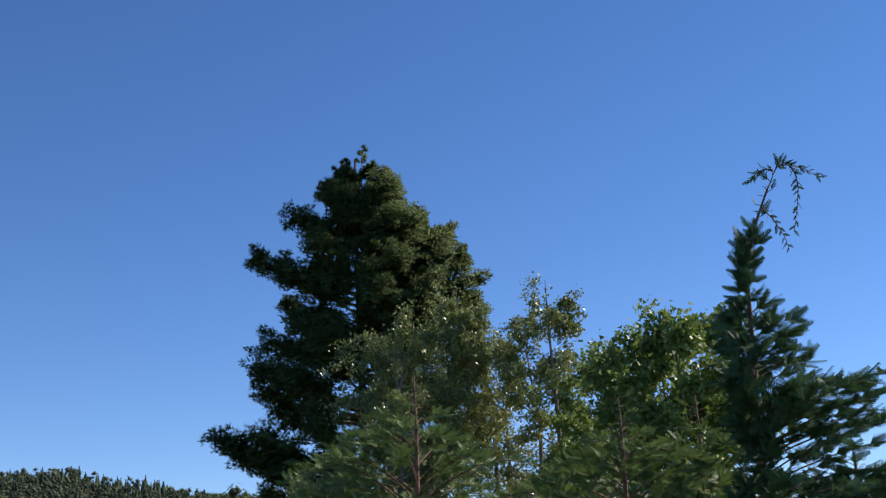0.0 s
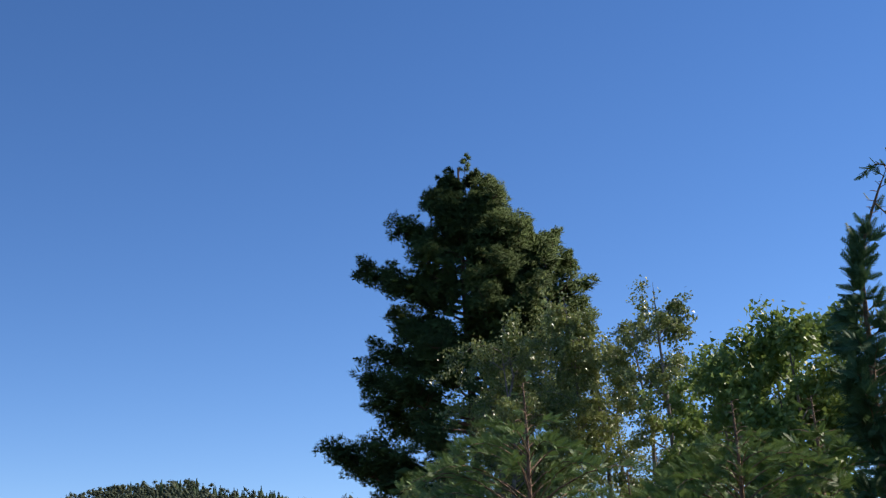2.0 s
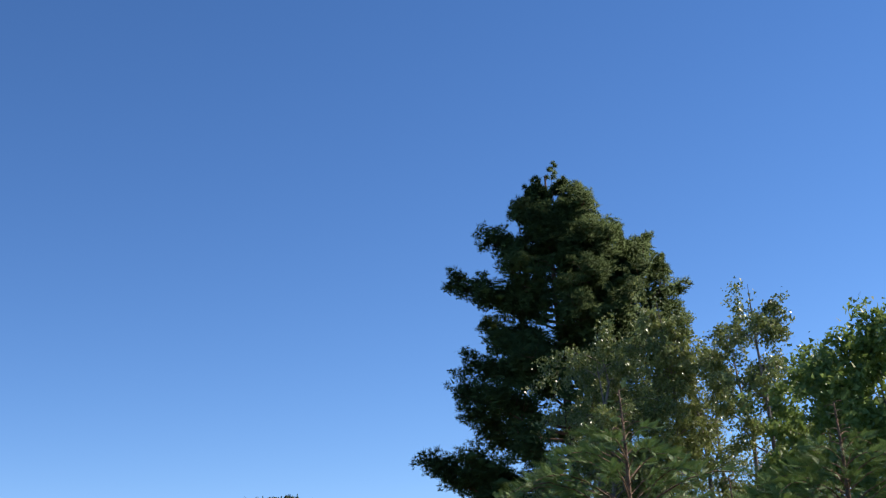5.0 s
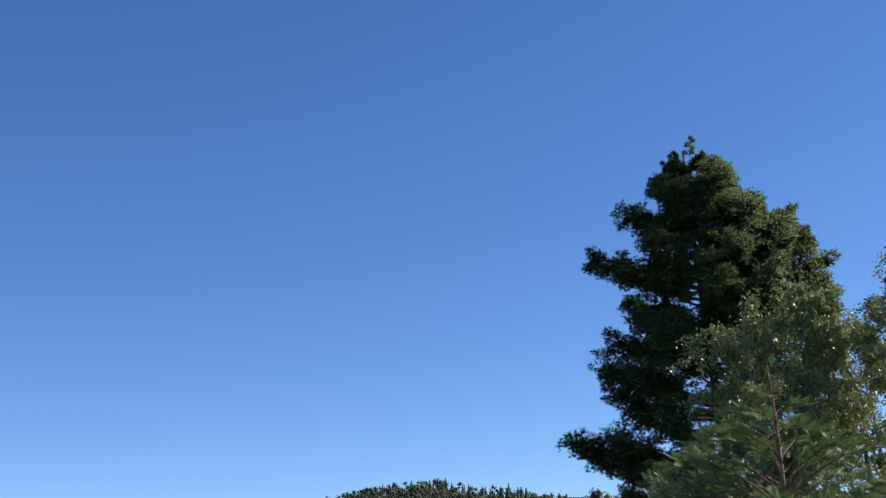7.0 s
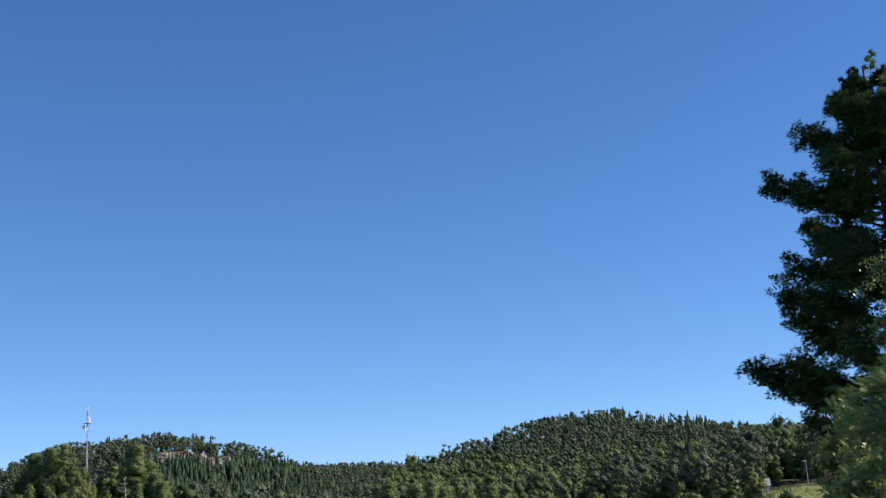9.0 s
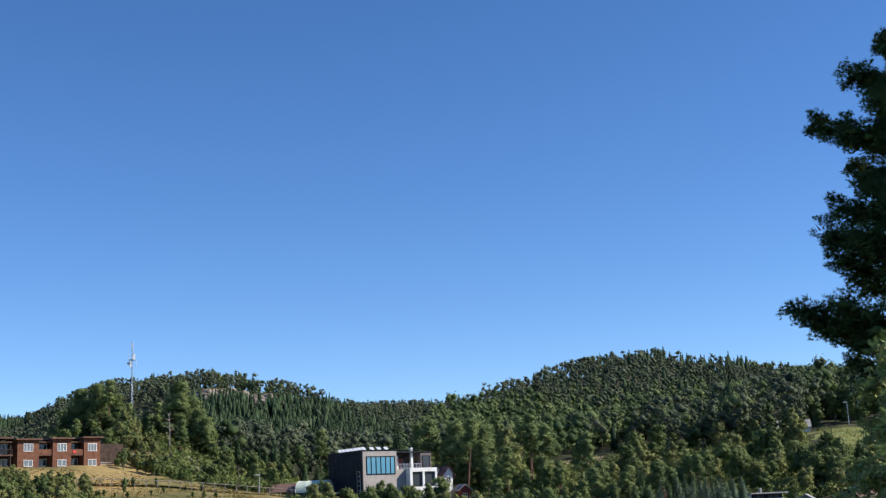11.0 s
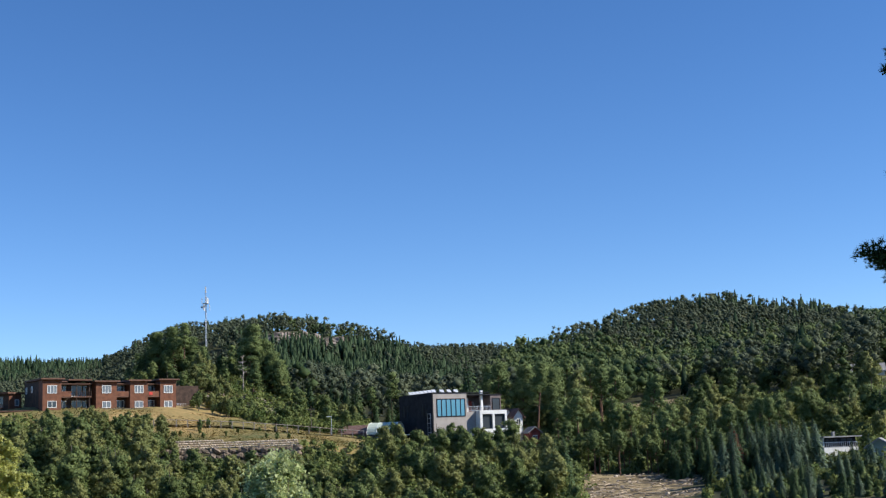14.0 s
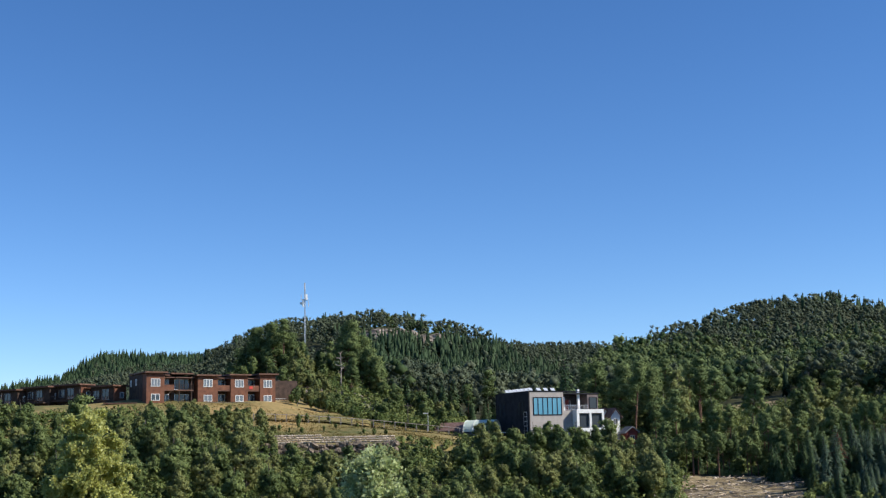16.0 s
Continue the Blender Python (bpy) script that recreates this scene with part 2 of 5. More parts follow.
G_Z = np.concatenate((np.tile((0, -2.4, -6, -12.0), (10, 1)), G_FAR), 1)


def ridge(rows, tree=12.5):
    """Crest points from bearing, distance and the elevation of the treetops on it, fitted to the camera's skyline."""
    return np.array([(*bearing(az, d), EYE + d * math.tan(radians(el)) - tree) for az, d, el in rows])


RIDGES = (
    (ridge([(-34, 1350, 2.4), (-19.3, 1350, 3.1), (-16.8, 1350, 3.6), (-15.3, 1350, 4.85), (-13.7, 1350, 4.88), (-11.5, 1350, 4.68), (-9.8, 1350, 4.55), (-4, 1350, 4.3)]), 420),
    (ridge([(-11, 980, 3.4), (-9.9, 980, 4.4), (-9.4, 980, 5.0), (-8.6, 985, 5.55), (-7.6, 990, 5.95), (-6.3, 995, 6.2), (-3.25, 1000, 6.5), (-2.2, 1000, 6.4), (-0.95, 1000, 5.95), (0.3, 1010, 4.9), (1.3, 1010, 4.3), (3, 1020, 3.6)]), 480),
    (ridge([(-2, 1260, 5.0), (0.3, 1250, 5.15), (2.4, 1250, 5.0), (4.4, 1250, 4.85), (8.9, 1250, 4.75), (10.5, 1250, 4.55), (12, 1250, 4.3)]), 520),
    (ridge([(8.0, 900, 3.0), (9.2, 900, 3.7), (9.9, 900, 4.2), (10.7, 900, 4.75), (12.7, 890, 5.4), (13.9, 885, 6.15), (14.7, 880, 6.52), (17.5, 880, 6.5), (18.2, 880, 6.22), (20.6, 875, 6.08), (22.2, 870, 5.65), (25, 860, 5.2), (32, 850, 4.4)]), 430),
)


def ground(x, y):
    x, y = np.asarray(x, float), np.asarray(y, float)
    d = np.hypot(x, y)
    az = np.clip(np.degrees(np.arctan2(x, y)), -59.9, 59.9)
    i = np.clip(np.searchsorted(G_AZ, az) - 1, 0, len(G_AZ) - 2)
    j = np.clip(np.searchsorted(G_D, d) - 1, 0, len(G_D) - 2)
    u = (az - G_AZ[i]) / (G_AZ[i + 1] - G_AZ[i])
    w = np.clip((d - G_D[j]) / (G_D[j + 1] - G_D[j]), 0, 1)
    z = (G_Z[i, j] * (1 - u) + G_Z[i + 1, j] * u) * (1 - w) + (G_Z[i, j + 1] * (1 - u) + G_Z[i + 1, j + 1] * u) * w
    kx, ky = bearing(-5.4, 305)
    z = z + 7.5 * np.exp(-((x - kx) ** 2 + (y - ky) ** 2) / (2 * 17 ** 2))
    for crest, reach in RIDGES:
        best, top = np.full(d.shape, 1e9), np.zeros(d.shape)
        for a, b in zip(crest[:-1], crest[1:]):
            e = b[:2] - a[:2]
            s = np.clip(((x - a[0]) * e[0] + (y - a[1]) * e[1]) / e.dot(e), 0, 1)
            q = np.hypot(x - a[0] - s * e[0], y - a[1] - s * e[1])
            near = q < best
            best, top = np.where(near, q, best), np.where(near, a[2] + s * (b[2] - a[2]), top)
        bell = (1 - np.minimum(np.sqrt(best ** 2 + 144) / reach, 1)) ** 1.45
        z = np.maximum(z, z + (top - z) * bell)
    return z


def site(az, d, dz=0.0, rz=0.0):
    """A pose on the ground at a bearing and distance."""
    x, y = bearing(az, d)
    return pose(x, y, float(ground(x, y)) + dz, 0, 0, rz)


def build_ground():
    az = np.radians(np.concatenate((np.arange(-180, -40, 6), np.arange(-40, 45, 0.5), np.arange(45, 180, 6))))
    d = np.concatenate((np.concatenate(((0.0,), np.arange(1.5, 60, 6))), np.arange(60, 340, 3), np.arange(340, 1500, 14), np.array((1600, 2000, 2800, 4800))))
    A, D = np.meshgrid(az, d, indexing="ij")
    x, y = D * np.sin(A), D * np.cos(A)
    z = ground(x, y)
    bump = np.sin(x * 0.31 + 1.3 * np.sin(y * 0.17)) * np.sin(y * 0.27 + 1.1 * np.sin(x * 0.13))
    z = z + np.where(D > 20, 0.22, 0.05) * bump
    n, k = A.shape
    i, j = np.meshgrid(np.arange(n), np.arange(k - 1), indexing="ij")
    p, q = i * k + j, ((i + 1) % n) * k + j
    f = np.stack((p.ravel(), (p + 1).ravel(), (q + 1).ravel(), q.ravel()), 1)
    v = np.stack((x, y, z), -1).reshape(-1, 3)
    me = tri_mesh("ground", v, f)
    me.materials.append(M_GROUND), me.materials.append(M_GRASS), me.materials.append(M_MEADOW), me.materials.append(M_DIRT)
    c = v[f].mean(1)
    fd, fa = np.hypot(c[:, 0], c[:, 1]), np.degrees(np.arctan2(c[:, 0], c[:, 1]))
    fa = fa + 0.35 * np.sin(c[:, 1] * 0.45) + 0.2 * np.sin(c[:, 0] * 1.1)
    mat = np.zeros(len(f), np.int32)
    mat[(fd > 229) & (fd < 262) & (fa > -22) & (fa < 1.0)] = 1
    mat[(fd > 262) & (fd < 300) & (fa > -24) & (fa < -4)] = 1
    mat[(fd > 300) & (fd < 345) & (fa > 23.6) & (fa < 32)] = 2
    mat[(fd > 176) & (fd < 216) & (fa > 10.0) & (fa < 15.8 - 0.05 * (fd - 176))] = 3
    mat[((fd > 332) & (fd < 372) & (fa > 12.2) & (fa < 14.6)) | ((fd > 296) & (fd < 330) & (fa > 14.8) & (fa < 17.0))] = 3
    me.polygons.foreach_set("material_index", mat)
    me.polygons.foreach_set("use_smooth", np.ones(len(f), bool))
    return tagged(new("ground", me), "wooded valley floor and hillsides with dry grass slopes", "ground", kind="structure")


build_ground()


# ---- trees: shapes ----
def clump_points(r, centres, radii, k, flat=0.75):
    """k points near the shells of clumps."""
    i = r.integers(0, len(centres), k)
    p = random_dirs(r, k) * (radii[i] * r.uniform(0.35, 1.05, k) ** 0.6)[:, None]
    p[:, 2] *= flat
    return centres[i] + p, unit(unit(p) + 0.6 * unit(centres[i] + p - centres.mean(0)))


def leafy_shape(seed, h, w, k, leaf, base=0.06, clumps=42, upright=1.0):
    """Trunk and crown of a broadleaf tree of height h and crown width w, origin at its foot."""
    r = rng(seed)
    c = random_dirs(r, clumps) * r.uniform(0.25, 0.9, clumps)[:, None]
    zc = h * (base + (1 - base) * (0.5 + 0.46 * c[:, 2]))
    taper = np.where(c[:, 2] > 0, 1 - 0.45 * c[:, 2] * upright, 1 - 0.15 * np.abs(c[:, 2]))
    c = np.stack((c[:, 0] * w * 0.46 * taper, c[:, 1] * w * 0.46 * taper, zc), 1)
    rad = r.uniform(0.08, 0.16, clumps) * (w + h) * 0.5
    rad *= np.where(c[:, 2] > 0.8 * h, 0.65, 1.0)
    bark, crown = Geo(), Geo()
    lean = r.normal(0, 0.03, 2) * h
    zs = np.linspace(0, 0.93, 6)
    trunk = np.stack((lean[0] * zs ** 2, lean[1] * zs ** 2, zs * h), 1)
    bark.tube(trunk, 0.018 * h * (1 - 0.9 * zs) + 0.01, 6)
    for q in c[:14]:
        t = min(max(q[2] / h - 0.22, 0.12), 0.85)
        a = np.array((lean[0] * t * t, lean[1] * t * t, t * h))
        bark.tube(np.stack((a, a * 0.5 + q * 0.5 + (0, 0, 0.03 * h), q)), (0.008 * h, 0.005 * h, 0.002 * h), 4)
    crown.lobes(c, rad * 0.62, 0.75)
    p, o = clump_points(r, c, rad, k)
    u, v = leaf_axes(r, k, leaf, 0.7, out=o, loose=0.9)
    crown.blades(p - u, p + u, v, o + random_dirs(r, k) * 0.28)
    return bark, crown


def spruce_shape(seed, h, w, rows=26, arms=9, bushy=1.0):
    """Narrow conifer with drooping whorls."""
    r = rng(seed)
    bark, crown = Geo(), Geo()
    bark.tube(((0, 0, 0), (0, 0, h * 0.5), (0, 0, h)), (0.016 * h, 0.009 * h, 0.002 * h), 6)
    for i in range(rows):
        t = (i + 0.5) / rows
        z = h * (0.06 + 0.94 * t)
        reach = 0.5 * w * (1 - t) ** 0.8 * r.uniform(0.8, 1.1) + 0.05 * w
        n = arms if t < 0.8 else 6
        th = r.uniform(0, 6.28) + np.arange(n) * 6.283 / n + r.normal(0, 0.2, n)
        ln = reach * r.uniform(0.7, 1.15, n)
        out = np.stack((np.cos(th), np.sin(th), np.full(n, -0.28 + 0.5 * t)), 1)
        side = np.stack((-np.sin(th), np.cos(th), np.zeros(n)), 1)
        a = np.tile((0, 0, z), (n, 1))
        for s, e, wd in ((0.0, 0.6, 0.30), (0.35, 1.0, 0.26)):
            crown.blades(a + out * (ln * s)[:, None], a + out * (ln * e)[:, None] + (0, 0, 0.05 * h / rows), side * (ln * wd * bushy)[:, None])
        for k in range(3):
            s = r.uniform(0.3, 0.8, n)[:, None]
            b = a + out * ln[:, None] * s
            crown.blades(b, b + out * ln[:, None] * 0.35 + side * (ln * r.normal(0, 0.3, n))[:, None] - (0, 0, 0.35 * reach), (side + (0, 0, 0.5)) * (ln * 0.10 * bushy)[:, None])
    crown.blades(np.array([(0, 0, h * 0.95)]), np.array([(0, 0, h * 1.04)]), np.array([(0.02 * h, 0, 0)]))
    return bark, crown


def scots_shape(seed, h, w, k, leaf, bare=0.5, clumps=16):
    """Pine with a bare stem and flat needle pads."""
    r = rng(seed)
    bark, crown = Geo(), Geo()
    zs = np.linspace(0, 1, 6)
    bend = r.normal(0, 0.025, 2) * h
    stem = np.stack((bend[0] * zs ** 2, bend[1] * zs ** 2, zs * h * 0.95), 1)
    bark.tube(stem, 0.017 * h * (1 - 0.85 * zs), 6)
    t = bare + (1 - bare) * r.uniform(0, 1, clumps) ** 0.8
    th = r.uniform(0, 6.28, clumps)
    d = 0.42 * w * (1 - ((t - bare) / (1 - bare)) * 0.75) * r.uniform(0.35, 1.0, clumps)
    c = np.stack((np.cos(th) * d + bend[0] * t ** 2, np.sin(th) * d + bend[1] * t ** 2, t * h), 1)
    for q, tt in zip(c, t):
        a = np.array((bend[0] * tt ** 2, bend[1] * tt ** 2, (tt - 0.05) * h))
        bark.tube(np.stack((a, (a + q) / 2 - (0, 0, 0.01 * h), q)), (0.007 * h, 0.004 * h, 0.002 * h), 4)
    pad = r.uniform(0.14, 0.24, clumps) * w
    crown.lobes(c, pad * 0.6, 0.45)
    p, o = clump_points(r, c, pad, k, 0.5)
    u, v = leaf_axes(r, k, leaf, 0.55, out=o, loose=0.9)
    crown.blades(p - u, p + u, v, o + random_dirs(r, k) * 0.28)
    return bark, crown


def plant(name, shape, m, label, category, bark_mat, leaf_mat, group=""):
    e = thing(name, m, label, category, group)
    part("trunk", shape[0], e, bark_mat)
    part("crown", shape[1], e, leaf_mat)
    return e


def turned(m, r, lo=0.85, hi=1.15):
    return m @ Matrix.Rotation(r.uniform(0, 6.28), 4, "Z") @ Matrix.Diagonal((r.uniform(lo, hi),) * 3 + (1,))


def copy_plant(ob, m):
    c = copy_thing(ob, m)
    c.matrix_basis = m
    return c


# ---- woods on the hillsides ----
def far_woods():
    r = rng(11)
    kinds = {"spruce": Geo(), "pine": Geo(), "leaf": Geo()}
    # ground elevations from the camera, used to find hidden trees
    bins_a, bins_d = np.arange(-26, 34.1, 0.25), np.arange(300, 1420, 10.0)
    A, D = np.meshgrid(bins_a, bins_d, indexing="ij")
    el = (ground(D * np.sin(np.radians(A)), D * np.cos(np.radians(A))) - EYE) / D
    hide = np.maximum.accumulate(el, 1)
    n = 34000
    tones = {"spruce": [], "pine": [], "leaf": []}
    az = r.uniform(-24, 31, n)
    d = np.sqrt(r.uniform(318 ** 2, 1390 ** 2, n))
    x, y = d * np.sin(np.radians(az)), d * np.cos(np.radians(az))
    z = ground(x, y)
    h = 8.0 + 7.5 * r.uniform(0, 1, n) ** 1.6
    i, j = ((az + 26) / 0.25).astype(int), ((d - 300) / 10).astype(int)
    # trees that the camera can't see are dropped, save a few
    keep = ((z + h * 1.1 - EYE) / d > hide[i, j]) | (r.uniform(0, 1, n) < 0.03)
    keep &= ~((az > 23) & (d < 348))
    keep &= ~((az < -8) & (d < 540)) & ~((az < -3) & (d < 345))
    keep &= ~((az > 11.3) & (az < 17) & (d < 372))
    # trees cleared in front of the left summit's bare rock for the camera's view
    keep &= ~((np.abs(az + 1.7) < 1.75) & (d > 868) & (d < 940) & (r.uniform(0, 1, n) < 0.92))
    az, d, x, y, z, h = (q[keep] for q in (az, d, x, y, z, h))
    patch = np.sin(x * 0.017 + 2) + np.sin(y * 0.013 + x * 0.009) + r.normal(0, 0.6, len(x))
    sp = ((az > -4) & (az < 5) & (d < 880) & (d > 420) & (patch > -0.9)) | ((az > 16.5) & (az < 21) & (d > 800) & (patch > 0.6)) | ((d > 1150) & (az < -9) & (patch > -0.6)) | (r.uniform(0, 1, len(x)) < 0.06)
    lf = ~sp & (((az > 7) & (d < 740) & (patch > -1.2)) | (patch > 1.0))
    for tag, sel in (("spruce", sp), ("leaf", lf), ("pine", ~sp & ~lf)):
        for near in (True, False):
            s = np.where(sel & ((d < 600) == near))[0]
            if not len(s):
                continue
            b = np.stack((x[s], y[s], z[s]), 1)
            tone = r.uniform(0, 1, len(s))
            hh = h[s] * (1.0 if tag != "leaf" else 0.9)
            if tag == "spruce":
                rows = 10 if near else 7
                for q in range(rows):
                    t = q / rows
                    rad = hh * 0.19 * (1 - t) + 0.2
                    for e in range(4 if near else 3):
                        th = r.uniform(0, 6.28, len(s))
                        o = np.stack((np.cos(th), np.sin(th), np.full(len(s), -0.45)), 1)
                        c = b + np.stack((0 * hh, 0 * hh, hh * (0.12 + 0.88 * t)), 1)
                        side = np.stack((-np.sin(th), np.cos(th), 0 * th), 1)
                        kinds[tag].blades(c + (0, 0, 1) * (hh * 0.13)[:, None], c + o * rad[:, None] * r.uniform(0.8, 1.3, len(s))[:, None], side * (rad * 0.6)[:, None], o + (0, 0, 0.75))
                        tones[tag].append(tone)
                tones[tag].append(np.repeat(tone, kinds[tag].cores(b, hh, hh * 0.14, 0.45, r)))
                kinds[tag].blades(b + (0, 0, 1) * (hh * 0.8)[:, None], b + (0, 0, 1) * (hh * 1.04)[:, None], np.tile((0.4, 0, 0), (len(s), 1)), np.tile((0, -1.0, 0.3), (len(s), 1)))
                tones[tag].append(tone)
            else:
                # uneven crowns of several rounded clumps
                n_lobe = (7 if near else 4) if tag == "leaf" else (5 if near else 4)
                w = hh * (0.22 if tag == "pine" else 0.34) * r.uniform(0.75, 1.3, len(s))
                mid = 0.68 if tag == "pine" else 0.56
                for lobe in range(n_lobe):
                    o = random_dirs(r, len(s))
                    if lobe == 0:
                        o = o * 0.15 + (0, 0, r.uniform(0.7, 0.95))
                    elif lobe == 1:
                        o = o * 0.35 + (0, 0, 0.4)
                    c = b + np.stack((o[:, 0] * w * 0.72, o[:, 1] * w * 0.72, hh * (mid + (1 - mid) * 0.72 * o[:, 2])), 1)
                    rad = w * r.uniform(0.42, 0.68, len(s)) * (0.72 if lobe == 0 else 1.0)
                    tones[tag].append(np.repeat(tone, kinds[tag].lobes(c, rad * 0.66, 0.9, 0.2)))
                    for q in range(28 if near else 13):
                        g = random_dirs(r, len(s))
                        p = c + g * (rad * r.uniform(0.75, 1.12, len(s)))[:, None] * (1, 1, 0.92)
                        u, v = leaf_axes(r, len(s), 0.3 if near else 0.42, 0.75, out=g, loose=0.8)
                        kinds[tag].blades(p - u, p + u, v, unit(g + 0.35 * o) + random_dirs(r, len(s)) * 0.22)
                        tones[tag].append(tone)
    for tag, mat, label in (("spruce", M_FAR_SPRUCE, "dense dark spruce wood on the far hillsides"), ("pine", M_FAR_PINE, "pine wood on the camera side of the far hills and ridges"), ("leaf", M_FAR_LEAF, "mixed broadleaf wood on the hillsides")):
        tagged(new(tag + "_wood", kinds[tag].mesh(tag + "_wood", mat, np.concatenate(tones[tag]))), label, "wood", kind="stuff")


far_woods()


# ---- the tall pine ----
def tall_pine(az, d):
    r = rng(5)
    m = site(az, d)
    foot = m.translation.z
    m.translation.z = 0
    e = thing("pine_tree", m @ Matrix.Rotation(-radians(az), 4, "Z"), "tall dark green pine with layered boughs and reddish stem", "tree")
    bark, crown = Geo(), Geo()
    top = 17.0
    zs = np.linspace(0, 1, 12)
    stem = np.stack((0.12 * np.sin(zs * 5), 0.1 * np.cos(zs * 4), foot - 0.3 + zs * (top - foot)), 1)
    bark.tube(stem, 0.26 * (1 - zs) + 0.03, 8)
    # boughs: height of the tip, sideways reach (right positive), depth reach (away positive), spread of the pad
    boughs = [
        (7.1, -5.15, -0.5, 1.15), (6.6, -4.6, -0.9, 1.1), (7.0, -3.8, -1.6, 1.1), (8.0, -3.2, 0.8, 1.0), (9.3, -3.9, -0.6, 1.15), (8.8, -2.8, -1.9, 1.1), (10.4, -3.5, 0.6, 1.0), (10.6, -2.3, -1.6, 1.1),
        (11.5, -2.7, 0.9, 1.0), (13.0, -3.9, -0.3, 0.9), (12.4, -2.9, -0.9, 1.0), (12.9, -1.6, -1.8, 1.0), (14.4, -2.5, -0.5, 0.85), (14.2, -1.3, 0.9, 0.9), (15.1, -1.1, -0.9, 0.75),
        (15.6, -1.2, 0.2, 0.7), (16.1, -0.5, -0.2, 0.4), (16.3, 0.3, 0.2, 0.3), (15.8, 0.9, -0.2, 0.7), (15.2, 1.0, -1.0, 0.75), (14.6, 1.4, 0.5, 0.85), (14.0, 1.2, -1.6, 0.95),
        (14.1, 2.95, 0.2, 0.6), (13.6, 2.6, -0.3, 0.7), (13.2, 2.3, -0.7, 0.95), (13.1, 3.3, 0.3, 0.75), (12.6, 1.2, -2.2, 1.0), (12.1, 3.2, -0.9, 1.0), (11.7, 3.5, 0.4, 0.9), (11.5, 2.2, -2.0, 1.1),
        (11.2, 0.6, -2.6, 1.1), (10.4, 3.3, 0.2, 1.0), (10.2, 2.2, -1.7, 1.1), (9.9, -1.2, -2.7, 1.1), (9.2, 3.2, 0.6, 1.1), (9.0, 1.0, -2.8, 1.2), (8.2, 2.9, -1.2, 1.2), (7.4, 3.3, 0.5, 1.2),
        (7.3, -1.6, -2.8, 1.2), (7.0, 1.0, -3.0, 1.2), (6.1, -3.0, -1.4, 1.2), (6.0, 2.6, -1.5, 1.2), (5.2, -3.4, 0.6, 1.1), (5.0, -1.5, -2.6, 1.2), (4.9, 1.8, -2.4, 1.2), (4.2, -3.0, -0.8, 1.0),
        (14.3, 1.9, -0.4, 0.75), (13.8, 2.3, 0.3, 0.8), (13.9, 1.7, -1.1, 0.9), (13.3, 2.8, -0.8, 0.85), (12.6, 2.6, -1.3, 0.95), (12.3, 3.9, -0.2, 0.7), (11.2, 3.7, -0.6, 0.9), (15.0, 0.2, -1.0, 0.8), (14.6, -0.6, -1.3, 0.85), (8.6, -3.6, 0.2, 1.0), (6.4, -4.0, 0.2, 1.0),
        (8.5, 0.2, 2.8, 1.2), (11.0, -0.3, 2.6, 1.1), (13.3, 0.4, 1.9, 1.0), (6.5, -1.0, 3.0, 1.2), (6.4, 2.0, 2.6, 1.2)]
    for zt, sx, dy, pad in list(boughs):
        if zt > 9:
            boughs.append((zt - 0.5, sx * 0.55 + r.normal(0, 0.3), dy * 0.5 - 0.6 * pad, pad * 0.9))
    twigs, hearts = [], []
    for zt, sx, dy, pad in boughs:
        sx *= 0.86 if sx < 0 else 1.03
        ln = math.hypot(sx, dy)
        z0 = zt - 0.25 * ln - 0.2
        tip = np.array((sx, dy, zt))
        root = np.array((0.0, 0.0, z0))
        mid = root * 0.45 + tip * 0.55 + (0, 0, -0.12 * ln)
        s = np.linspace(0, 1, 7)[:, None]
        line = (1 - s) ** 2 * root + 2 * s * (1 - s) * mid + s * s * tip
        bark.tube(line, np.linspace(0.035 + 0.011 * ln, 0.012, 7), 5)
        side = unit(np.array((-dy, sx, 0.0)))
        along = unit(np.array((sx, dy, 0.0)))
        k = int(24 + 32 * pad)
        for t in np.linspace(0.35, 0.97, 8):
            hearts.append(((1 - t) ** 2 * root + 2 * t * (1 - t) * mid + t * t * tip + side * r.normal(0, 0.22) * pad + (0, 0, 0.14 * pad), 0.27 * pad))
        for q in range(k):
            t = r.uniform(0.3, 1.0) ** 0.8
            a = (1 - t) ** 2 * root + 2 * t * (1 - t) * mid + t * t * tip
            wid = pad * (0.35 + 0.75 * math.sin(math.pi * min(t, 0.97))) * 0.95
            o = side * r.normal(0, 0.5) * wid + along * r.uniform(0.0, 0.42) * pad + np.array((0, 0, r.uniform(-0.1, 0.6) * pad))
            b = a + o
            if q % 2 == 0:
                bark.tube(np.stack((a, (a + b) / 2 - (0, 0, 0.03), b)), (0.014, 0.01, 0.005), 3)
            twigs.append((b, 0.30 * pad ** 0.5))
    # upright leaders at the top and on the shoulder
    for lx, lz, ln, wide in ((0.1, 15.9, 1.25, 0.5), (-0.4, 15.9, 0.75, 0.3), (-0.75, 15.7, 0.6, 0.25), (0.5, 15.7, 0.85, 0.32), (0.95, 15.5, 0.8, 0.3), (1.3, 15.1, 0.6, 0.25), (3.05, 13.5, 0.8, 0.28), (3.5, 13.0, 0.6, 0.25), (2.2, 13.9, 0.5, 0.25), (-1.1, 15.2, 0.6, 0.25)):
        for q in range(14):
            u = q / 13
            twigs.append((np.array((lx + r.normal(0, wide * (1 - 0.8 * u) * 0.6), r.normal(0, 0.15), lz + ln * u)), 0.17 - 0.10 * u))
        bark.tube(np.array(((lx, 0, lz - 0.5), (lx, 0, lz + ln * 0.8))), (0.02, 0.004), 4)
    c = np.array([t[0] for t in twigs])
    sp = np.array([t[1] for t in twigs])
    per = 15
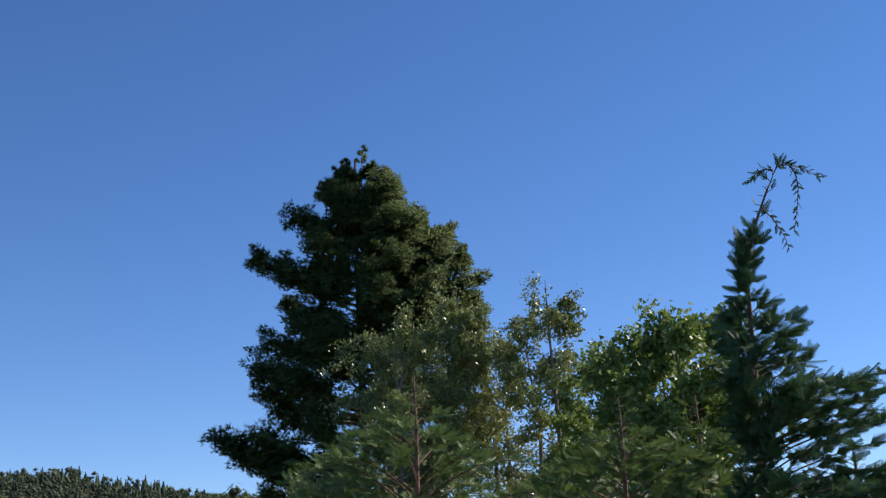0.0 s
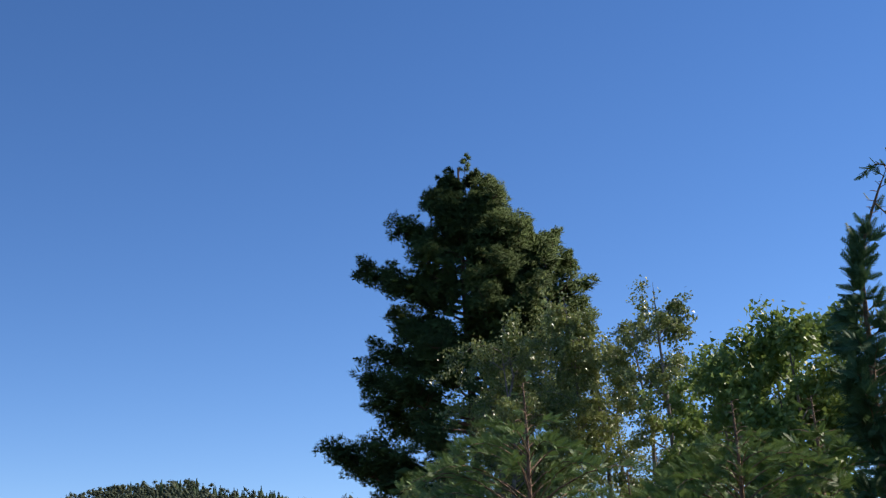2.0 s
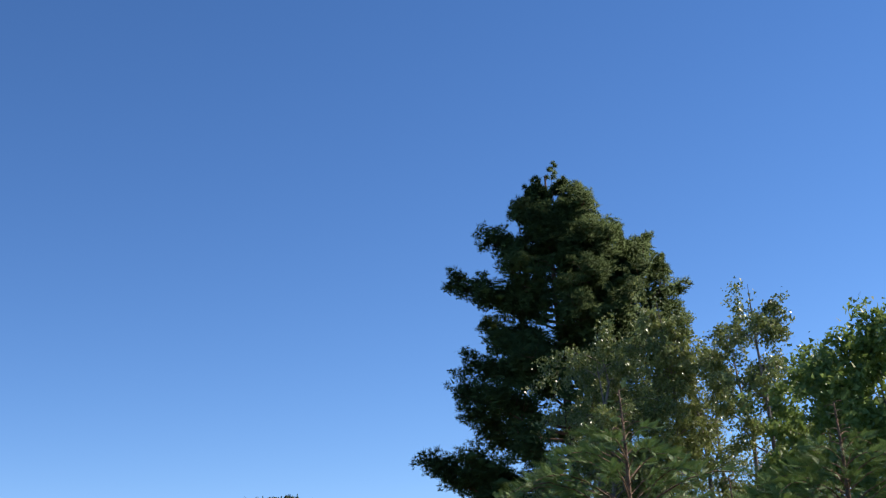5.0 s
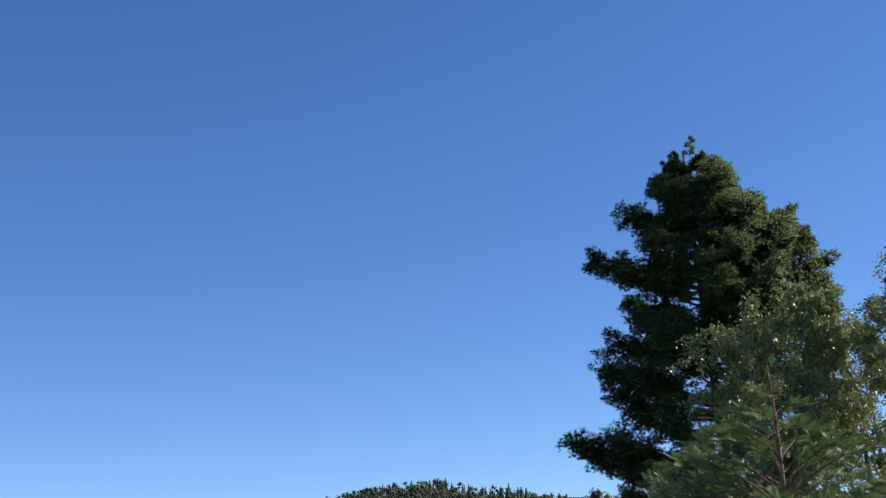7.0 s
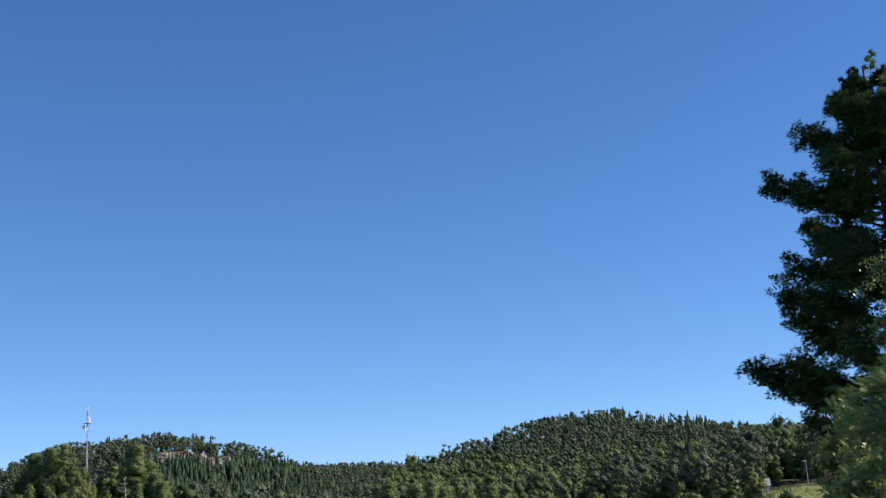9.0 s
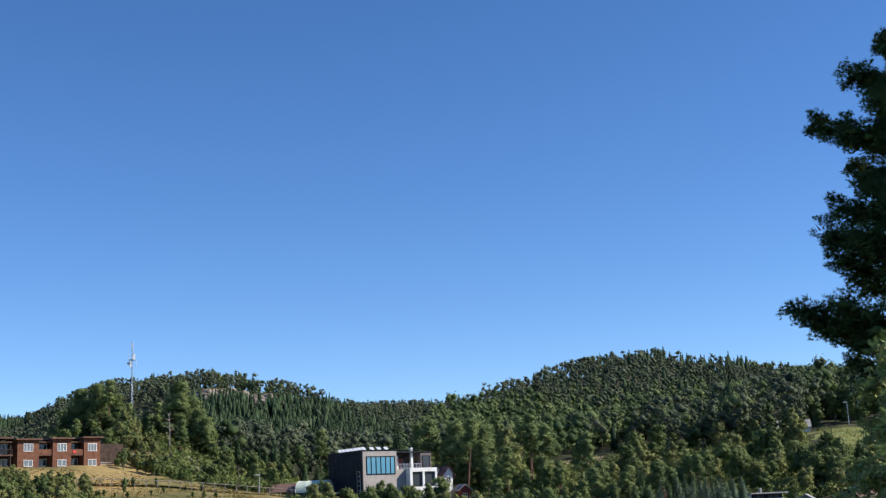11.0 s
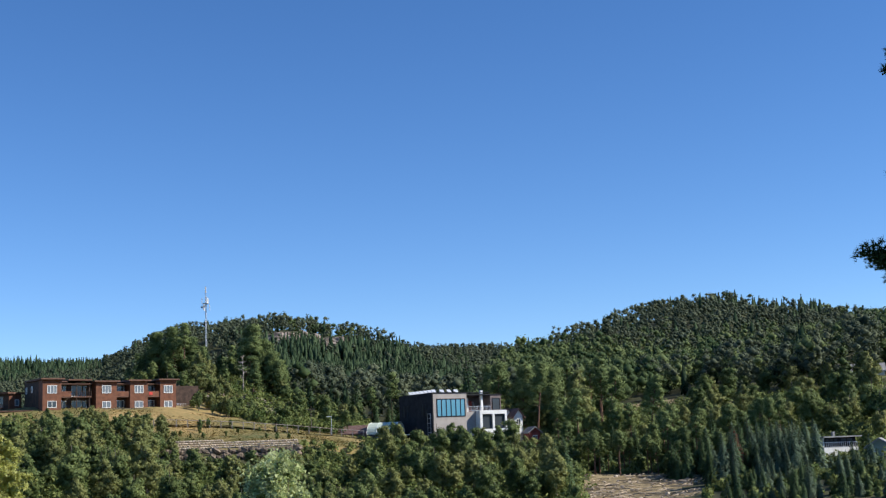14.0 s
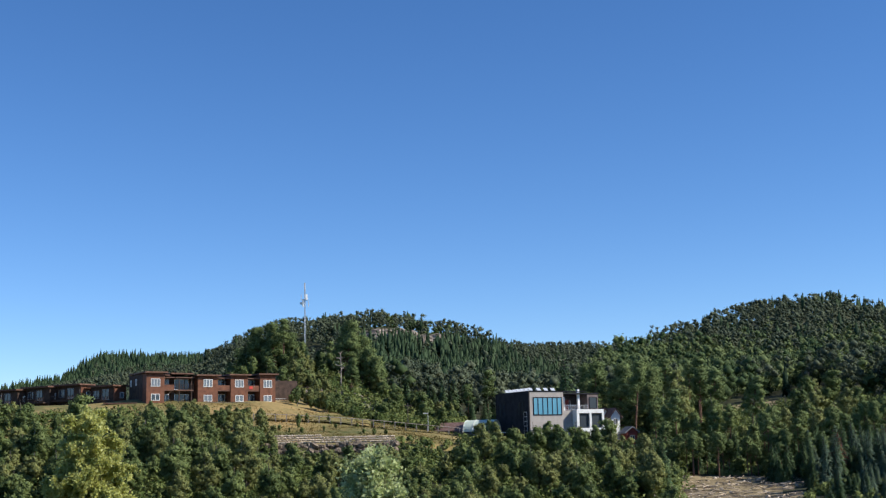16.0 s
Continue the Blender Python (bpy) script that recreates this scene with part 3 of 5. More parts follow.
    tuft = np.repeat(c, per, 0) + np.clip(r.normal(size=(len(c) * per, 3)), -1.3, 1.3) * np.repeat(sp, per)[:, None] * (0.46, 0.46, 0.32)
    needles = 11
    a = np.repeat(tuft, needles, 0)
    dirs = random_dirs(r, len(a)) * 0.8 + (0, 0, 0.55)
    out = a - np.stack((0 * a[:, 0], 0 * a[:, 0], a[:, 2]), 1)
    dirs = unit(dirs + 0.6 * unit(out))
    b = a + dirs * r.uniform(0.09, 0.17, len(a))[:, None]
    half = unit(np.cross(dirs, random_dirs(r, len(a)))) * 0.0085
    crown.blades(a, b, half, unit(dirs * 0.6 + (0, 0, 0.45) + 0.5 * unit(out)))
    i = np.repeat(np.where(sp > 0.16)[0], 6)          # broad blades added inside the pads to keep sky from showing through
    k = len(i)
    a = c[i] + r.normal(0, 0.5, (k, 3)) * sp[i][:, None] * (0.7, 0.7, 0.4)
    dirs = unit(random_dirs(r, k) * (1, 1, 0.4) + 0.3 * unit(a * (1, 1, 0)))
    crown.blades(a - dirs * 0.14, a + dirs * 0.16, unit(np.cross(dirs, random_dirs(r, k))) * 0.03, unit((0, 0, 0.5) + unit(a * (1, 1, 0))))
    # solid cores added within the boughs, also to block the sky
    crown.lobes(np.array([q[0] for q in hearts]), np.array([q[1] for q in hearts]), 0.5, 0.3)
    part("trunk", bark, e, M_PINE_BARK)
    part("crown", crown, e, M_PINE)
    return e


tall_pine(29.7, 41.0)


# ---- near broadleaf trees ----
def near_birch(name, az, d, top_el, half, seed, leaves, leaf, label, mat=M_BIRCH, bark_mat=M_BIRCH_BARK, weep=0.5, base=0.1, ratio=0.72, stems=2, cat="tree", taper=0.8):
    """A tree of fine ascending limbs with hanging twigs; top_el: elevation of its top seen from the camera, half:
    crown's half width in degrees of its view.
    """
    r = rng(seed)
    m = site(az, d)
    foot = m.translation.z
    h = EYE + d * math.tan(radians(top_el)) - foot
    w = d * math.tan(radians(half))
    e = thing(name, m @ Matrix.Rotation(-radians(az), 4, "Z"), label, cat)
    bark, crown = Geo(), Geo()
    ends = []
    for k in range(stems):
        off = r.normal(0, 0.12 * w, 2) if k else np.zeros(2)
        hs = h * (1 - 0.06 * k)
        zs = np.linspace(0, 1, 10)
        wob = np.cumsum(r.normal(0, 0.015 * h, (10, 2)), 0) * zs[:, None]
        stem = np.stack((wob[:, 0] + off[0] * (0.3 + zs * 1.6), wob[:, 1] + off[1] * (0.3 + zs * 1.6), zs * hs), 1)
        bark.tube(stem, (0.011 * h) * (1 - zs) ** 0.8 + 0.004, 6)
        for q in range(int(80 / stems)):
            t = base + (0.98 - base) * r.uniform(0, 1) ** 0.75
            a = np.array([np.interp(t, zs, stem[:, i]) for i in range(3)])
            th = r.uniform(0, 6.283)
            reach = w * (1.05 - taper * max(t - 0.45, 0) / 0.55) * r.uniform(0.5, 1.05)
            o = np.array((math.cos(th), math.sin(th), 0))
            p1 = a + o * reach * 0.55 + (0, 0, reach * 0.55)
            p2 = a + o * reach + (0, 0, reach * (0.75 - weep * 0.7))
            s = np.linspace(0, 1, 6)[:, None]
            limb = (1 - s) ** 2 * a + 2 * s * (1 - s) * p1 + s * s * p2
            bark.tube(limb, np.linspace(0.0045 * h * (1.1 - t) + 0.003, 0.002, 6), 4)
            for g in range(8):
                s1 = r.uniform(0.3, 1.0)
                b = (1 - s1) ** 2 * a + 2 * s1 * (1 - s1) * p1 + s1 * s1 * p2
                dirn = unit(o * r.uniform(0.2, 1) + random_dirs(r, 1)[0] * 0.8)
                ln = r.uniform(0.15, 0.38) * w ** 0.6
                c1 = b + dirn * ln + (0, 0, -weep * ln * 0.8)
                bark.tube(np.stack((b, (b + c1) / 2 + (0, 0, 0.05 * ln), c1)), (0.003, 0.0025, 0.0015), 3)
                ends.append((b, c1))
    for q in range(8):
        ends.append((np.array((0, 0, h * 0.93)) + r.normal(0, 0.05, 3), np.array((0, 0, h)) + r.normal(0, 0.12, 3)))
    ends = np.array(ends)
    i = r.integers(0, len(ends), leaves)
    t = r.uniform(0, 1.15, leaves)[:, None]
    p = ends[i, 0] * (1 - t) + ends[i, 1] * t + r.normal(0, 0.045 * w ** 0.5, (leaves, 3)) * (1.0 if weep > 0.2 else 1.7)
    u, v = leaf_axes(r, leaves, leaf, ratio, droop=weep)
    crown.blades(p - u, p + u, v * 1.15)
    part("trunk", bark, e, bark_mat)
    part("crown", crown, e, mat)
    return e


near_birch("birch_tree", 31.6, 21, 13.2, 4.6, 21, 66000, 0.0235, "slender birch with hanging twigs and small yellowing leaves", weep=0.9, stems=3, taper=0.55)
near_birch("birch_tree", 33.6, 22, 13.8, 2.4, 22, 32000, 0.0235, "slender birch with hanging twigs and small yellowing leaves", weep=0.6, stems=1)
near_birch("birch_tree", 37.9, 21, 14.2, 2.5, 23, 34000, 0.025, "upright birch with sparse glossy leaves", weep=0.35, stems=2, taper=0.4)
near_birch("maple_tree", 43.2, 17, 12.3, 4.2, 24, 78000, 0.036, "broadleaf tree with large bright green leaves", M_BROAD, M_BARK, weep=0.1, ratio=0.8, stems=4, taper=0.35)
# the next two are placed to close gaps in the camera's view
near_birch("birch_tree", 36.0, 23, 11.8, 3.0, 29, 30000, 0.025, "birch with small glossy leaves, filling a gap in the camera's view", weep=0.5, stems=2)
near_birch("birch_tree", 40.0, 19, 10.9, 2.8, 30, 32000, 0.031, "young birch with dense dark green leaves", M_BROAD, weep=0.3, stems=3, taper=0.4)
near_birch("birch_tree", 26.6, 27, 5.6, 3.2, 25, 36000, 0.04, "low birch with dense dull green leaves under the pine", weep=0.5, stems=3)
near_birch("birch_tree", -15.7, 46, 1.9, 2.5, 26, 90000, 0.05, "sunlit birch with yellowish green leaves", M_YELLOW_BIRCH, M_BIRCH_BARK, weep=0.5, stems=2)
near_birch("whitebeam_tree", -3.35, 34, 0.0, 1.9, 27, 13000, 0.054, "whitebeam with pale silvery leaves", M_WHITEBEAM, M_BARK, weep=0.0, stems=3)
near_birch("birch_tree", 52.4, 30, 5.0, 3.0, 28, 20000, 0.045, "low birch with dull green leaves behind the cypress", weep=0.3, stems=2)


# ---- cypresses ----
def spray(thin):
    """A flat fern-like spray, 1 long along x, as blades."""
    a, b, h = [], [], []
    n = 7
    for i in range(n):
        t = 0.12 + 0.85 * i / n
        for s in (-1, 1):
            ln = 0.42 * (1 - t) + 0.10
            p0 = np.array((t, 0, 0.10 * t * t))
            p1 = p0 + np.array((ln * 0.75, s * ln * 0.62, -0.05))
            a.append(p0), b.append(p1), h.append(np.array((0.03, -0.045 * s, 0)))
            for g in (0.5,):
                for s2 in (-1, 1):
                    q0 = p0 + (p1 - p0) * g
                    a.append(q0), b.append(q0 + np.array((0.11 * (1.2 - g), s * 0.02 + s2 * 0.07, 0.0)) * (0.6 + ln)), h.append(np.array((0.02, 0.03, 0)))
    a.append(np.zeros(3)), b.append(np.array((1.05, 0, 0.1))), h.append(np.array((0, 0.03, 0)))
    return np.array(a), np.array(b), np.array(h) * thin


def cypress(az, d, top, base_half, seed, label, mat, limbs=60, droop_tip=True, size=0.24, lift=0.35, lean=(0, 0), skew=0.0, shoulder=0.95):
    """top: height of the tip; base_half: half width at the foot."""
    r = rng(seed)
    m = site(az, d)
    foot = m.translation.z
    m.translation.z = 0
    e = thing("cypress_tree", m @ Matrix.Rotation(-radians(az), 4, "Z"), label, "tree")
    bark, crown = Geo(), Geo()
    zs = np.linspace(0, 1, 30)
    hh = top - foot
    away = np.clip(1 - (1 - zs) * hh / 0.85, 0, 1)          # the leader leans over in its last 0.85 m
    stem = np.stack((lean[0] * away ** 1.4 + 0.02 * np.sin(zs * 9), lean[1] * zs ** 3, foot + zs * hh), 1)
    bark.tube(stem, 0.055 * (1 - zs) ** 0.9 + 0.006, 7)
    if droop_tip:
        t0 = stem[-1]
        arc = t0 + np.array(((0, 0, 0), (0.06, 0, 0.03), (0.125, 0, 0.005), (0.23, 0.02, -0.045), (0.335, 0.03, -0.115)))
        hang = t0 + np.array(((0.10, 0, 0.01), (0.14, -0.02, -0.08), (0.15, -0.03, -0.2), (0.125, -0.03, -0.36), (0.08, -0.03, -0.56)))
        low = t0 + np.array(((-0.15, 0, -0.32), (-0.07, 0.02, -0.42), (0.0, 0.03, -0.56), (0.03, 0.03, -0.67)))
        back = t0 + np.array(((-0.03, 0, -0.02), (-0.10, 0.02, 0.0), (-0.17, 0.04, -0.03), (-0.21, 0.05, -0.08)))
        up = t0 + np.array(((0, 0, 0), (0.015, 0, 0.03), (0.02, 0, 0.06)))
        tips = (arc, hang, low, back, up)
        for q in tips:
            bark.tube(q, np.linspace(0.007, 0.002, len(q)), 4)
    A, B, H = spray(0.95 if lift > 0.25 else 0.62)
    roots, ways, sizes = [], [], []
    for q in range(limbs):
        t = 1 - (q + 0.5) / limbs * 0.98
        t = t ** 0.8 if t < 0.6 else t
        a = np.array([np.interp(t, zs, stem[:, i]) for i in range(3)])
        th = q * 2.4 + r.normal(0, 0.4)
        low = min(max(0.0, shoulder - t) / 0.2, 1.0)
        reach = (0.05 + base_half * (0.85 * low + 0.15 * (1 - t))) * r.uniform(0.6, 1.15)
        reach = max(reach, 0.06)
        o = np.array((math.cos(th) + skew * low, math.sin(th), 0))
        p1 = a + o * reach * 0.55 + (0, 0, (0.5 if lift < 0.25 else 0.42) * reach)
        p2 = a + o * reach + (0, 0, reach * lift)
        s = np.linspace(0, 1, 6)[:, None]
        limb = (1 - s) ** 2 * a + 2 * s * (1 - s) * p1 + s * s * p2
        bark.tube(limb, np.linspace(0.004 + 0.005 * reach, 0.002, 6), 4)
        n = int(7 + 30 * reach) if lift > 0.25 else int(9 + 30 * reach)
        if t > 0.9:
            n = 1 if q % 4 == 0 else 0
        for g in range(n):
            s1 = 0.25 + 0.75 * (g + r.uniform(0, 1)) / n
            b = (1 - s1) ** 2 * a + 2 * s1 * (1 - s1) * p1 + s1 * s1 * p2
            way = unit(o * (0.8 if lift > 0.25 else 1.0) + np.array((-o[1], o[0], 0)) * r.normal(0, 0.9) + (0, 0, r.uniform(-0.35, 1.0) + (r.uniform(0.2, 1.6) if t > shoulder else 0)))
            roots.append(b), ways.append(way), sizes.append(size * r.uniform(0.5, 1.3) * (0.85 if t > shoulder - 0.05 else 1.0))
    if droop_tip:
        for line in tips:
            k = 5 * (len(line) - 1)
            for j in range(k):
                u = (j + 0.6) / k * (len(line) - 1)
                i = min(int(u), len(line) - 2)
                along = unit(line[i + 1] - line[i])
                flat = unit(np.cross(along, (0, 1, 0))) * (1 if j % 2 else -1)
                roots.append(line[i] + (line[i + 1] - line[i]) * (u - i)), ways.append(unit(along * 0.9 + flat * 0.6 + r.normal(0, 0.15, 3))), sizes.append(r.uniform(0.045, 0.085))
    roots, ways, sizes = np.array(roots), np.array(ways), np.array(sizes)
    up = np.tile((0, 0, 0.5), (len(ways), 1)) + r.normal(0, 0.9, (len(ways), 3))
    yv = unit(np.cross(up, ways))
    zv = np.cross(ways, yv)

    def place(P):
        return (ways[:, None] * P[None, :, 0:1] + yv[:, None] * P[None, :, 1:2] + zv[:, None] * P[None, :, 2:3]) * sizes[:, None, None]

    crown.blades((roots[:, None] + place(A)).reshape(-1, 3), (roots[:, None] + place(B)).reshape(-1, 3), place(H).reshape(-1, 3))
    part("trunk", bark, e, M_CYP_BARK)
    part("crown", crown, e, mat)
    return e


cypress(47.3, 10.0, 5.04, 0.76, 31, "dark green cypress with a bare drooping leader", M_CYPRESS, limbs=230, lean=(0.33, 0), size=0.165, lift=0.42, skew=0.7, shoulder=0.82)
cypress(32.0, 11.0, 3.7, 1.25, 32, "feathery light green cypress with pale stem", M_CYPRESS2, limbs=170, droop_tip=False, size=0.13, lift=0.22)
cypress(41.2, 10.5, 3.35, 1.15, 33, "feathery green cypress with pale stem", M_CYPRESS2, limbs=170, droop_tip=False, size=0.13, lift=0.22)
cypress(44.6, 11.5, 3.5, 1.0, 34, "feathery cypress beside its taller neighbour", M_CYPRESS2, limbs=150, droop_tip=False, size=0.15, lift=0.3)
cypress(36.4, 12.0, 3.0, 1.1, 35, "feathery green cypress in the row", M_CYPRESS2, limbs=170, droop_tip=False, size=0.13, lift=0.22)
cypress(51.0, 10.8, 2.95, 1.1, 36, "dark green cypress beside its taller neighbour", M_CYPRESS, limbs=150, droop_tip=False, size=0.15, lift=0.4)


# ---- woods across the valley ----
def valley_woods():
    r = rng(7)
    src = pose(0, 0, -60)
    leafy = []
    for s, (h, w) in enumerate(((7, 4.2), (8.5, 4.4), (6, 4.4), (9.5, 4.8), (5, 4.0), (7.5, 3.4))):
        leafy.append(leafy_shape(100 + s, h, w, 2900, 0.17))
    olive = leafy[:3]
    spruces = [spruce_shape(200 + s, h, w) for s, (h, w) in enumerate(((9, 4.4), (7, 4.0), (11, 5.0)))]
    pines = [scots_shape(300 + s, h, w, 3200, 0.17, clumps=22) for s, (h, w) in enumerate(((13, 6), (11, 5), (15, 6.5)))]
    pines.append(scots_shape(310, 15, 9.5, 9500, 0.19, bare=0.2, clumps=64))
    lib = {}

    def put(kind, idx, m):
        if kind == "leaf" and idx in (1, 4, 5):
            kind = "aspen"
        key = (kind, idx)
        if key in lib:
            return copy_plant(lib[key], m)
        shapes, mat, bark, label, name = {
            "leaf": (leafy, M_TREE_A, M_BARK, "bushy green broadleaf tree on the valley slope", "broadleaf_tree"),
            "aspen": (leafy, M_TREE_A, M_BARK, "slender green aspen on the valley slope", "aspen_tree"),
            "shrub": (leafy, M_TREE_A, M_BARK, "low green shrub on the dry slope", "shrub"),
            "olive": (olive, M_TREE_B, M_BARK, "olive green birch on the valley slope", "birch_tree"),
            "spruce": (spruces, M_SPRUCE, M_BARK, "dark green spruce with drooping branches", "spruce_tree"),
            "blue": (spruces, M_BLUE_SPRUCE, M_BARK, "young blue-green spruce of the plantation", "spruce_tree"),
            "red": (spruces, M_DEAD, M_BARK, "dead spruce with rust red needles", "spruce_tree"),
            "pine": (pines, M_SCOTS, M_PINE_BARK, "pine with bare reddish stem and flat crown", "pine_tree")}[kind]
        lib[key] = plant(name, shapes[idx], m, label, "tree", bark, mat, "trees across the valley")
        return lib[key]

    def scatter(n, az0, az1, d0, d1, kinds, lo=0.8, hi=1.2, gap=2.6):
        spots = []
        for q in range(n * 12):
            az, d = r.uniform(az0, az1), r.uniform(d0, d1)
            p = bearing(az, d)
            if all(abs(p[0] - o[0]) + abs(p[1] - o[1]) > gap for o in spots):
                spots.append(p)
                kind = kinds[r.integers(0, len(kinds))]
                top = {"leaf": 6, "shrub": 6, "olive": 3}.get(kind, 3)
                m = pose(p[0], p[1], float(ground(*p)) - 0.15)
                put(kind, int(r.integers(0, top)), turned(m, r, lo, hi))
            if len(spots) >= n:
                break

    # bank below the apartments and the stone wall
    scatter(95, -22, -8.5, 172, 224, ["leaf", "leaf", "olive"], 0.7, 1.15)
    scatter(75, -9, 1.5, 165, 208, ["leaf", "olive"], 0.5, 0.85, 2.2)
    # below the grey house
    scatter(60, 0.5, 10, 172, 222, ["leaf", "leaf", "olive"], 0.65, 1.0)
    scatter(30, 1.4, 8.4, 224, 238, ["leaf", "olive"], 0.68, 0.92, 2.0)
    # the plantation and the trees round the clearing
    scatter(95, 9, 19, 219, 245, ["spruce", "leaf", "leaf", "pine"], 0.6, 0.85)
    scatter(20, 10.4, 16.0, 214, 219, ["pine"], 0.42, 0.6, 1.4)
    scatter(85, 15.4, 20.4, 186, 222, ["blue", "blue", "spruce"], 0.5, 0.8, 1.8)
    scatter(40, 16.4, 20.3, 160, 182, ["blue", "spruce", "spruce"], 0.25, 0.46, 1.8)
    scatter(22, 20.6, 24, 160, 182, ["blue", "spruce"], 0.28, 0.45, 1.8)
    scatter(16, 20.6, 22.9, 182, 196, ["blue", "spruce"], 0.25, 0.42, 1.6)
    scatter(10, 6.9, 9.2, 244, 256, ["leaf", "olive"], 0.42, 0.6, 1.6)
    scatter(34, -22, -12.6, 224, 246, ["leaf", "olive"], 0.42, 0.68, 2.0)
    scatter(16, -13.4, -10.4, 224, 238, ["leaf", "olive"], 0.35, 0.55, 2.0)
    scatter(46, -11.6, -7.7, 223, 242, ["leaf", "olive"], 0.42, 0.62, 1.7)
    scatter(24, -7.2, -4.6, 264, 284, ["shrub", "olive", "shrub"], 0.3, 0.6, 1.6)
    scatter(10, 9.0, 10.0, 180, 210, ["spruce", "leaf"], 0.7, 0.9)
    scatter(12, 23.0, 26, 236, 250, ["leaf"], 1.0, 1.25)
    scatter(14, 14.0, 15.8, 202, 216, ["spruce", "leaf"], 0.4, 0.6, 1.6)
    scatter(40, 23.4, 29, 350, 392, ["leaf", "spruce", "leaf"], 0.9, 1.3)
    put("red", 1, site(16.9, 196))
    # behind the grey house
    scatter(42, 8.7, 12, 262, 325, ["pine", "leaf", "olive", "leaf"], 0.7, 1.1)
    scatter(22, 6.5, 8.7, 276, 325, ["pine", "leaf", "olive", "leaf"], 0.7, 1.1)
    scatter(26, 12, 16.5, 250, 290, ["leaf", "olive"], 0.6, 0.8)
    scatter(24, -2, 7, 285, 320, ["pine", "leaf", "spruce"], 0.7, 1.0)
    scatter(60, 15, 23, 240, 330, ["leaf", "olive"], 0.8, 1.25)
    scatter(30, 21.5, 31, 225, 290, ["leaf", "olive"], 0.7, 1.0)
    # the knoll beside the apartments
    scatter(44, -9.8, -3.6, 300, 335, ["pine", "leaf", "olive", "leaf"], 0.6, 0.85)
    for kind, idx, full, az, d, el in (("pine", 3, 15, -4.5, 300, 5.85), ("pine", 3, 15, -3.95, 304, 5.2), ("pine", 3, 15, -3.45, 298, 4.65), ("pine", 3, 15, -2.95, 297, 4.1), ("pine", 3, 15, -4.3, 292, 4.2),
                                       ("spruce", 2, 11, -8.5, 312, 5.35), ("leaf", 1, 8.5, -8.0, 306, 5.0), ("pine", 3, 15, -7.55, 314, 5.5), ("leaf", 3, 9.5, -7.2, 304, 4.7), ("olive", 1, 8.5, -6.6, 302, 4.9),
                                       ("spruce", 0, 9, -6.25, 310, 4.9), ("leaf", 5, 7.5, -5.8, 303, 4.5), ("leaf", 0, 7, -5.3, 305, 4.4), ("spruce", 2, 11, -9.1, 316, 4.9), ("olive", 0, 7, -6.9, 296, 4.0), ("leaf", 4, 5, -7.6, 297, 4.0),
                                       ("spruce", 2, 11, -8.9, 310, 5.2), ("pine", 3, 15, -8.3, 311, 5.65), ("pine", 3, 15, -7.6, 309, 5.85), ("spruce", 2, 11, -7.95, 308, 5.5), ("pine", 3, 15, -6.85, 310, 5.4), ("olive", 0, 7, -6.3, 300, 4.6), ("leaf", 2, 6, -5.7, 301, 4.3),
                                       ("pine", 3, 15, -4.65, 303, 5.7), ("pine", 3, 15, -3.8, 300, 5.1), ("pine", 3, 15, -3.1, 296, 4.3),
                                       ("pine", 0, 13, 8.3, 266, 3.85), ("pine", 3, 15, 7.6, 280, 3.6), ("pine", 3, 15, 9.1, 276, 3.45), ("spruce", 2, 11, 5.5, 292, 4.25), ("pine", 3, 15, 6.3, 295, 3.65),
                                       ("olive", 1, 8.5, 10.45, 270, 3.6), ("leaf", 3, 9.5, 11.8, 268, 2.5), ("pine", 1, 11, 13.3, 262, 2.95), ("leaf", 2, 6, 9.7, 262, 2.6)):
        m = site(az, d, -0.2)
        k = (EYE + d * math.tan(radians(el)) - m.translation.z) / full
        put(kind, idx, m @ Matrix.Rotation(az, 4, "Z") @ Matrix.Rotation(0.1, 4, "X") @ Matrix.Diagonal((0.95 * k, 0.95 * k, k, 1)))
    scatter(46, -9, -1.2, 206, 222, ["shrub"], 0.22, 0.4, 1.4)
    scatter(26, -6.2, -2.8, 262, 272, ["shrub", "shrub", "olive"], 0.3, 0.55, 1.8)
    scatter(26, -7.4, -5.4, 284, 298, ["leaf", "olive", "leaf"], 0.42, 0.75, 1.8)
    scatter(40, -3.2, 0.5, 266, 300, ["shrub", "shrub", "olive"], 0.42, 0.85, 1.8)
    scatter(26, -13, -2, 232, 252, ["shrub"], 0.12, 0.3, 2.0)


valley_woods()


